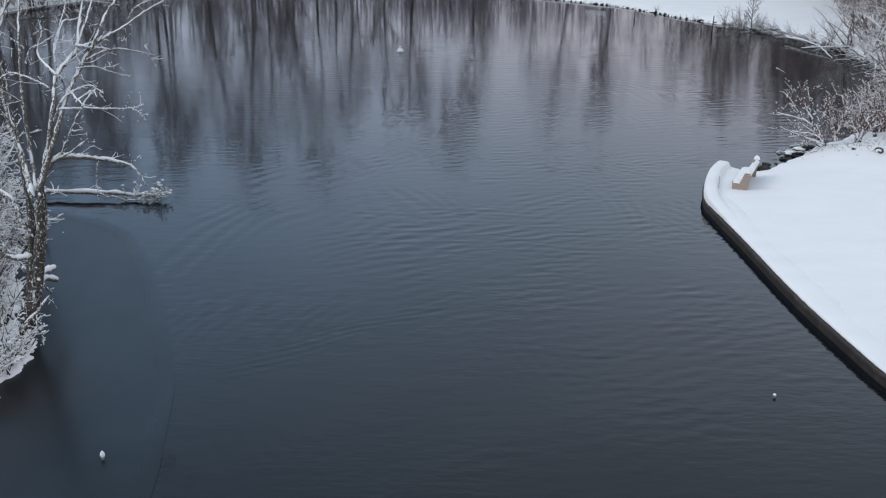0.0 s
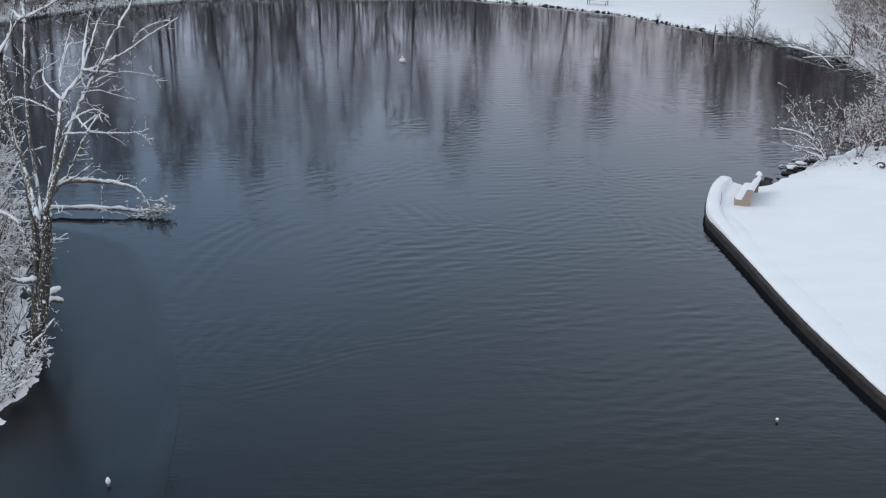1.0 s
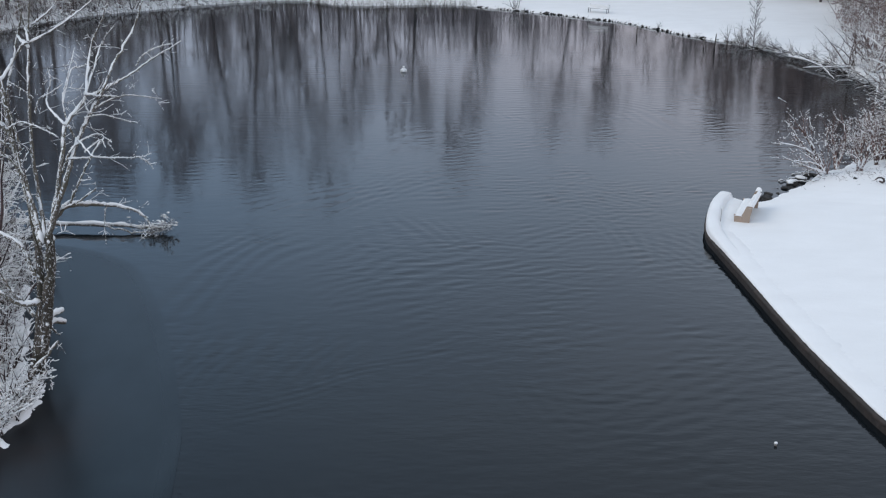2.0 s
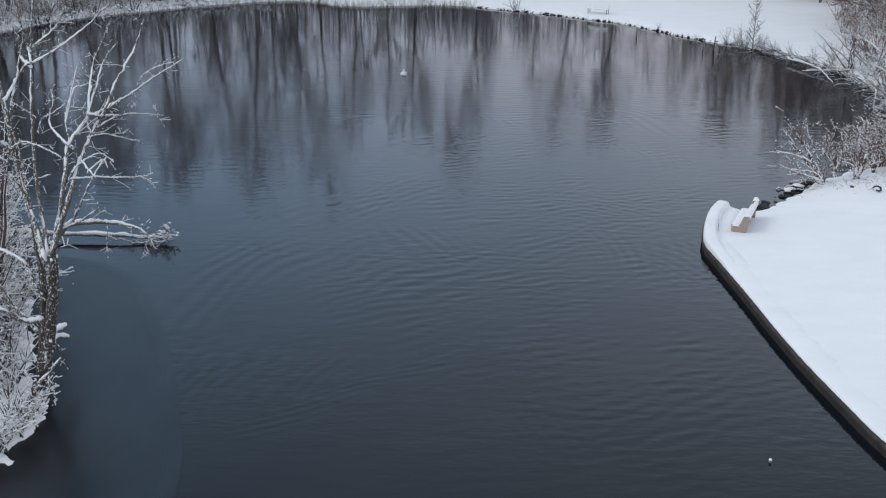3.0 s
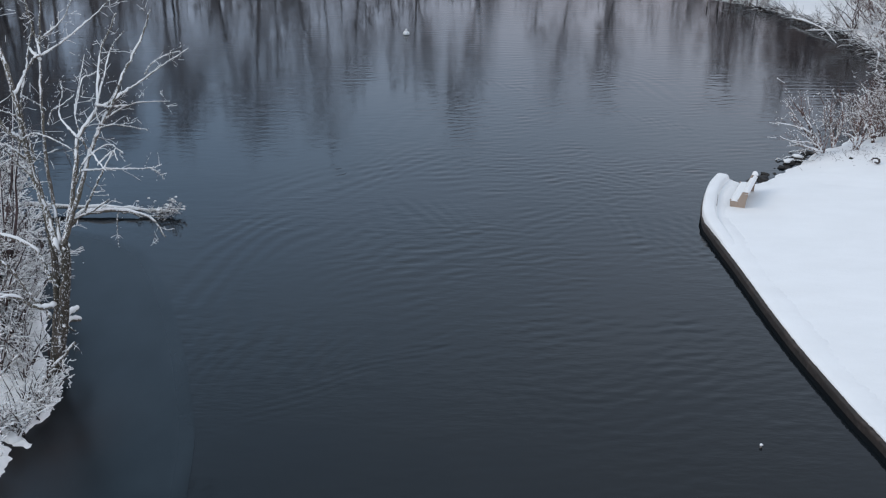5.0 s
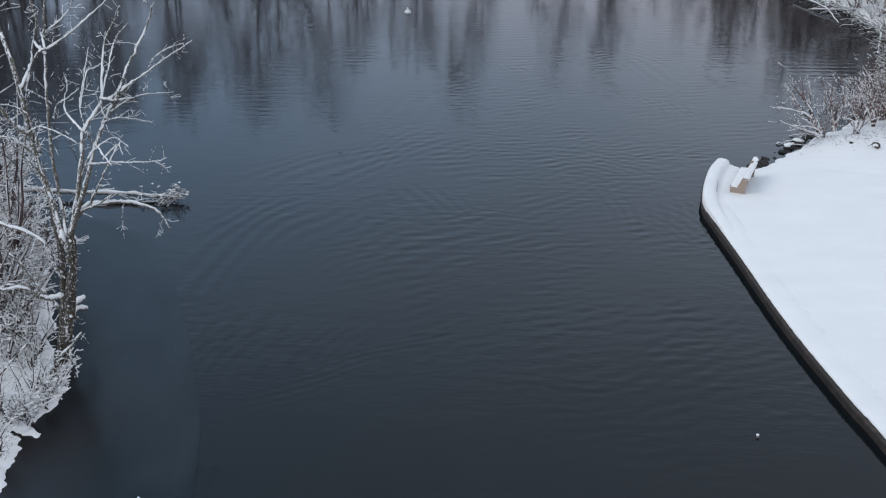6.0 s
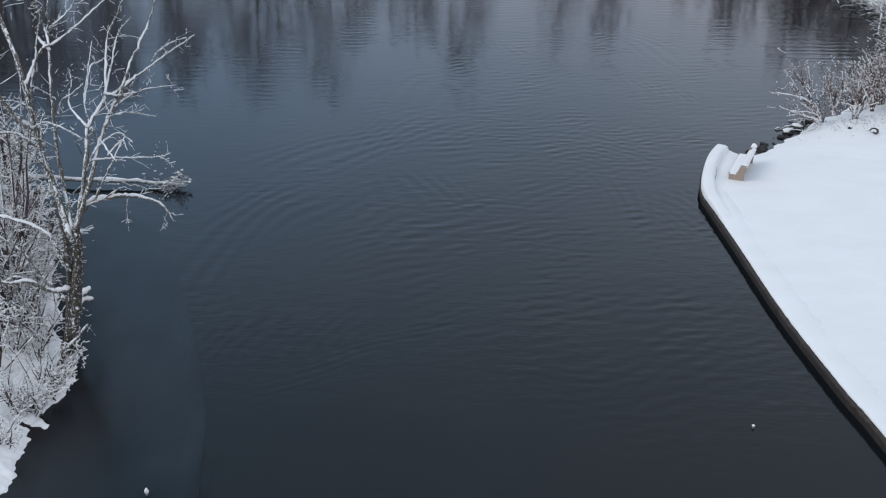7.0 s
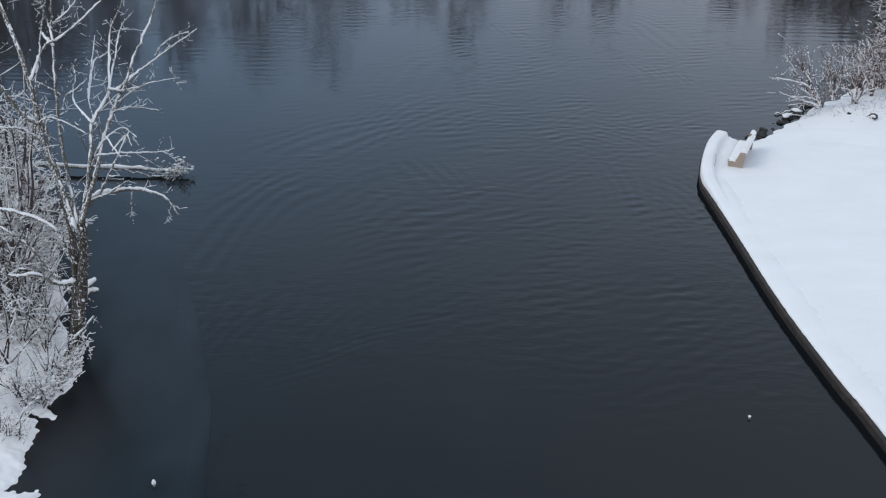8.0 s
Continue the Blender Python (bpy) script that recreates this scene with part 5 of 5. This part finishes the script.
def plank_bm(m, sx, sy, sz, bevel=0.01):
    bm = bmesh.new()
    bmesh.ops.create_cube(bm, size=1.0)
    for v in bm.verts:
        v.co = Vector((v.co.x * sx, v.co.y * sy, v.co.z * sz))
    bmesh.ops.bevel(bm, geom=list(bm.edges), offset=bevel, segments=2, affect="EDGES")
    bm.transform(m)
    return bm


def snow_slab(sx, sy, sz, seed):
    """Lying snow with rounded uneven edges, its underside at zero."""
    bm = bmesh.new()
    bmesh.ops.create_grid(bm, x_segments=18, y_segments=8, size=0.5)
    for v in bm.verts:
        ex, ey = 1 - abs(v.co.x) * 2, 1 - abs(v.co.y) * 2
        edge = min(1.0, min(ex * sx / 2, ey * sy / 2) / (sz * 0.8))
        n = noise.noise(Vector((v.co.x * sx * 2.3 + seed, v.co.y * sy * 2.3, seed)))
        v.co = Vector((v.co.x * sx, v.co.y * sy, sz * (max(edge, 0) ** 0.5) * (1 + 0.25 * n)))
    for face in bm.faces:
        face.smooth = True
    return bm


def build_bench():
    """The bench by the wall: solid wooden end panels, a seat and a sloping back, facing the pond."""
    thing = tagged(new("park_bench"), "wooden park bench with solid tan end panels, seat buried in snow", "bench")
    near, far = Vector((14.84, 48.55, 0)), Vector((16.02, 51.15, 0))
    way = (far - near).normalized()
    turn = math.degrees(math.atan2(way.y, way.x))
    thing.matrix_world = pose(near.x, near.y, 0.50, 0, 0, turn)
    length = (far - near).length
    outline = [(0.40, -0.08), (0.42, 0.24), (0.45, 0.40), (0.41, 0.43), (0.31, 0.37), (0.18, 0.34), (0.08, 0.39), (0.0, 0.52), (-0.06, 0.70), (-0.12, 0.86), (-0.21, 0.95), (-0.37, 0.96), (-0.43, 0.88), (-0.41, 0.66), (-0.36, 0.40), (-0.34, -0.08)]
    for x in (0.0, length - 0.07):
        end = part("end_panel", profile_panel(outline, 0.07), WOOD, thing, "tan shaped wooden end panel")
        end.location = (x, 0, 0)
    for k, d in enumerate((0.26, 0.13, 0.0, -0.13)):
        part("seat_slat", plank_bm(Matrix.Translation((length / 2, d, 0.31)), length - 0.14, 0.11, 0.04), WOOD, thing)
    for k, (d, h) in enumerate(((-0.25, 0.52), (-0.285, 0.64), (-0.32, 0.76))):
        part("back_slat", plank_bm(pose(length / 2, d, h, 17), length - 0.14, 0.035, 0.10), WOOD_GREY, thing)
    for name, sx, sy, sz, at, tilt in (("seat_snow", length - 0.16, 0.62, 0.19, (length / 2, 0.12, 0.325), 0), ("back_snow", length + 0.02, 0.24, 0.18, (length / 2, -0.335, 0.81), 0), ("lap_snow", length - 0.12, 0.46, 0.14, (length / 2, -0.19, 0.60), -64),
                                       ("end_snow", 0.11, 0.40, 0.05, (0.035, 0.22, 0.36), 0), ("end_snow", 0.11, 0.40, 0.08, (length - 0.035, 0.22, 0.36), 0),
                                       ("end_snow", 0.18, 0.30, 0.17, (0.045, -0.30, 0.93), 0), ("end_snow", 0.22, 0.32, 0.24, (length - 0.045, -0.30, 0.93), 0)):
        ob = part(name, snow_slab(sx, sy, sz, sx * 7 + at[0]), SNOW, thing, "smooth white snow")
        ob.matrix_basis = pose(*at, tilt)
    return thing


build_bench()


def build_far_bench():
    thing = tagged(new("iron_bench"), "iron-framed bench with snow-covered seat on the far lawn", "bench")
    a, b = Vector((17.1, 125.6, 0)), Vector((19.3, 124.0, 0))
    way = (b - a).normalized()
    thing.matrix_world = pose(a.x, a.y, ground_at(18.2, 124.8) - 0.02, 0, 0, math.degrees(math.atan2(way.y, way.x)))
    length = (b - a).length
    for x in (0.12, length - 0.12):
        for y0, y1, z1 in ((-0.26, -0.26, 0.50), (0.22, 0.30, 0.98)):
            leg = Soup()
            leg.tube([(x, y0, -0.1), (x, y0, 0.48), (x, y1, z1)], (0.035, 0.035, 0.03), 6)
            part("leg", leg, IRON, thing)
        rail = Soup()
        rail.tube([(x, -0.28, 0.47), (x, 0.24, 0.47)], (0.03, 0.03), 6)
        part("rail", rail, IRON, thing)
    for y in (-0.22, -0.08, 0.06, 0.18):
        part("seat_slat", plank_bm(Matrix.Translation((length / 2, y, 0.49)), length, 0.10, 0.035), WOOD_GREY, thing)
    for y, z in ((0.26, 0.68), (0.29, 0.86)):
        part("back_slat", plank_bm(Matrix.Translation((length / 2, y, z)), length, 0.03, 0.11), WOOD_GREY, thing)
    snow = part("seat_snow", snow_slab(length, 0.55, 0.12, 3.1), SNOW, thing, "smooth white snow")
    snow.location = (length / 2, -0.02, 0.508)
    lean = part("back_snow", snow_slab(length - 0.04, 0.34, 0.05, 4.2), SNOW, thing, "crust of snow over the backrest")
    lean.matrix_basis = pose(length / 2, 0.235, 0.77, 80)
    return thing


build_far_bench()


# ---- small things in the water ----
def revolve(profile, sides=20):
    bm = bmesh.new()
    rows = [[bm.verts.new((r * math.cos(2 * math.pi * k / sides), r * math.sin(2 * math.pi * k / sides), z)) for k in range(sides)] for r, z in profile]
    for a, b in zip(rows, rows[1:]):
        for k in range(sides):
            bm.faces.new((a[k], a[(k + 1) % sides], b[(k + 1) % sides], b[k])).smooth = True
    bm.faces.new(tuple(reversed(rows[0])))
    bm.faces.new(rows[-1])
    return bm


def build_capped_post(x, y, high, radius, cap, tall, label):
    thing = tagged(new("snow_capped_post"), label, "post", group="snow-capped posts in the pond")
    thing.location = (x, y, 0)
    part("post", revolve([(radius * 0.9, -0.8), (radius, 0.0), (radius * 0.95, high), (radius * 0.6, high + 0.01)], 10), WOOD_GREY, thing, "dark wet wooden post")
    part("snow_cap", revolve([(radius * 0.8, high - 0.02), (cap, high + 0.12 * tall), (cap * 1.1, high + 0.35 * tall), (cap * 0.85, high + 0.65 * tall), (cap * 0.4, high + 0.92 * tall), (0.01, high + tall)], 14), SNOW_LOAD, thing, "egg-shaped white snow cap")


build_capped_post(-9.66, 24.78, 0.10, 0.05, 0.066, 0.20, "short dark post in the ice with a tall snow cap")
build_capped_post(10.53, 28.44, 0.08, 0.045, 0.052, 0.07, "small dark stub standing in the water under snow")


# a rounded white float, added in the place of a resting swan
def build_bird_stand_in():
    thing = tagged(new("bird_stand_in"), "plain white float standing in for a swan on the pond", "buoy")
    thing.location = (-3.86, 90.45, 0.0)
    part("float", revolve([(0.05, -0.2), (0.24, -0.1), (0.31, 0.06), (0.27, 0.2), (0.14, 0.3), (0.08, 0.36)], 20), PLASTIC, thing)
    part("top_knob", revolve([(0.07, 0.355), (0.10, 0.40), (0.10, 0.46), (0.04, 0.50)], 12), PLASTIC, thing)


build_bird_stand_in()


def build_grass_stem():
    rng = random.Random(5)
    thing = tagged(new("bent_twig"), "single thin brown twig poking out of the snow", "twig")
    thing.location = (13.75, 48.6, ground_at(13.75, 48.6) - 0.05)
    stem = Soup()
    stem.tube(wander(rng, (0, 0, -0.1), (0.25, 0.3, 1), 0.85, 5, 0.06), (0.014, 0.013, 0.011, 0.01, 0.008, 0.006), 5)
    part("stem", stem, TWIG, thing)


build_grass_stem()


def build_root():
    thing = tagged(new("curled_root"), "dark curled root showing through the snow by the shrubs", "root")
    x, y = 24.45, 55.2
    thing.location = (x, y, ground_at(x, y) + 0.02)
    root, load = Soup(), Soup()
    path = [Vector((0.26 * math.cos(a) - 0.1, 0.20 * math.sin(a), 0.16 + 0.10 * math.sin(a * 1.5))) for a in (-1.9, -1.2, -0.5, 0.2, 0.9, 1.6, 2.3)]
    root.tube(path, (0.05, 0.06, 0.065, 0.065, 0.06, 0.05, 0.03), 7)
    part("root", root, TWIG, thing)
    load.tube([p + Vector((0, 0, 0.05)) for p in path[3:6]], (0.03, 0.04, 0.02), 5)
    part("snow_load", load, SNOW_LOAD, thing, "strip of snow")


build_root()


def build_litter():
    """Bits of twig and dead leaf on the snow under the shrubs."""
    rng = random.Random(29)
    bits = Soup()
    for cx, cy, sx, sy, n in ((23.6, 56.9, 1.6, 0.8, 170), (26.5, 57.6, 1.5, 0.9, 90), (-15.6, 28.6, 0.7, 1.2, 60), (-16.6, 31.0, 0.9, 1.5, 80), (37.5, 85.0, 1.5, 6.0, 160)):
        for _ in range(n):
            x, y = rng.gauss(cx, sx), rng.gauss(cy, sy)
            z = ground_at(x, y)
            if z < 0.2:
                continue
            a, k = rng.uniform(0, 6.3), rng.uniform(0.05, 0.30)
            bits.tube([Vector((x, y, z - 0.01)), Vector((x + math.cos(a) * k, y + math.sin(a) * k, z + rng.uniform(0.0, 0.12)))], (0.009, 0.005), 3)
    tagged(part("twig_litter", bits, TWIG_RED, None), "scattered brown twigs and dead stalks on the snow", "twigs", kind="stuff")


build_litter()
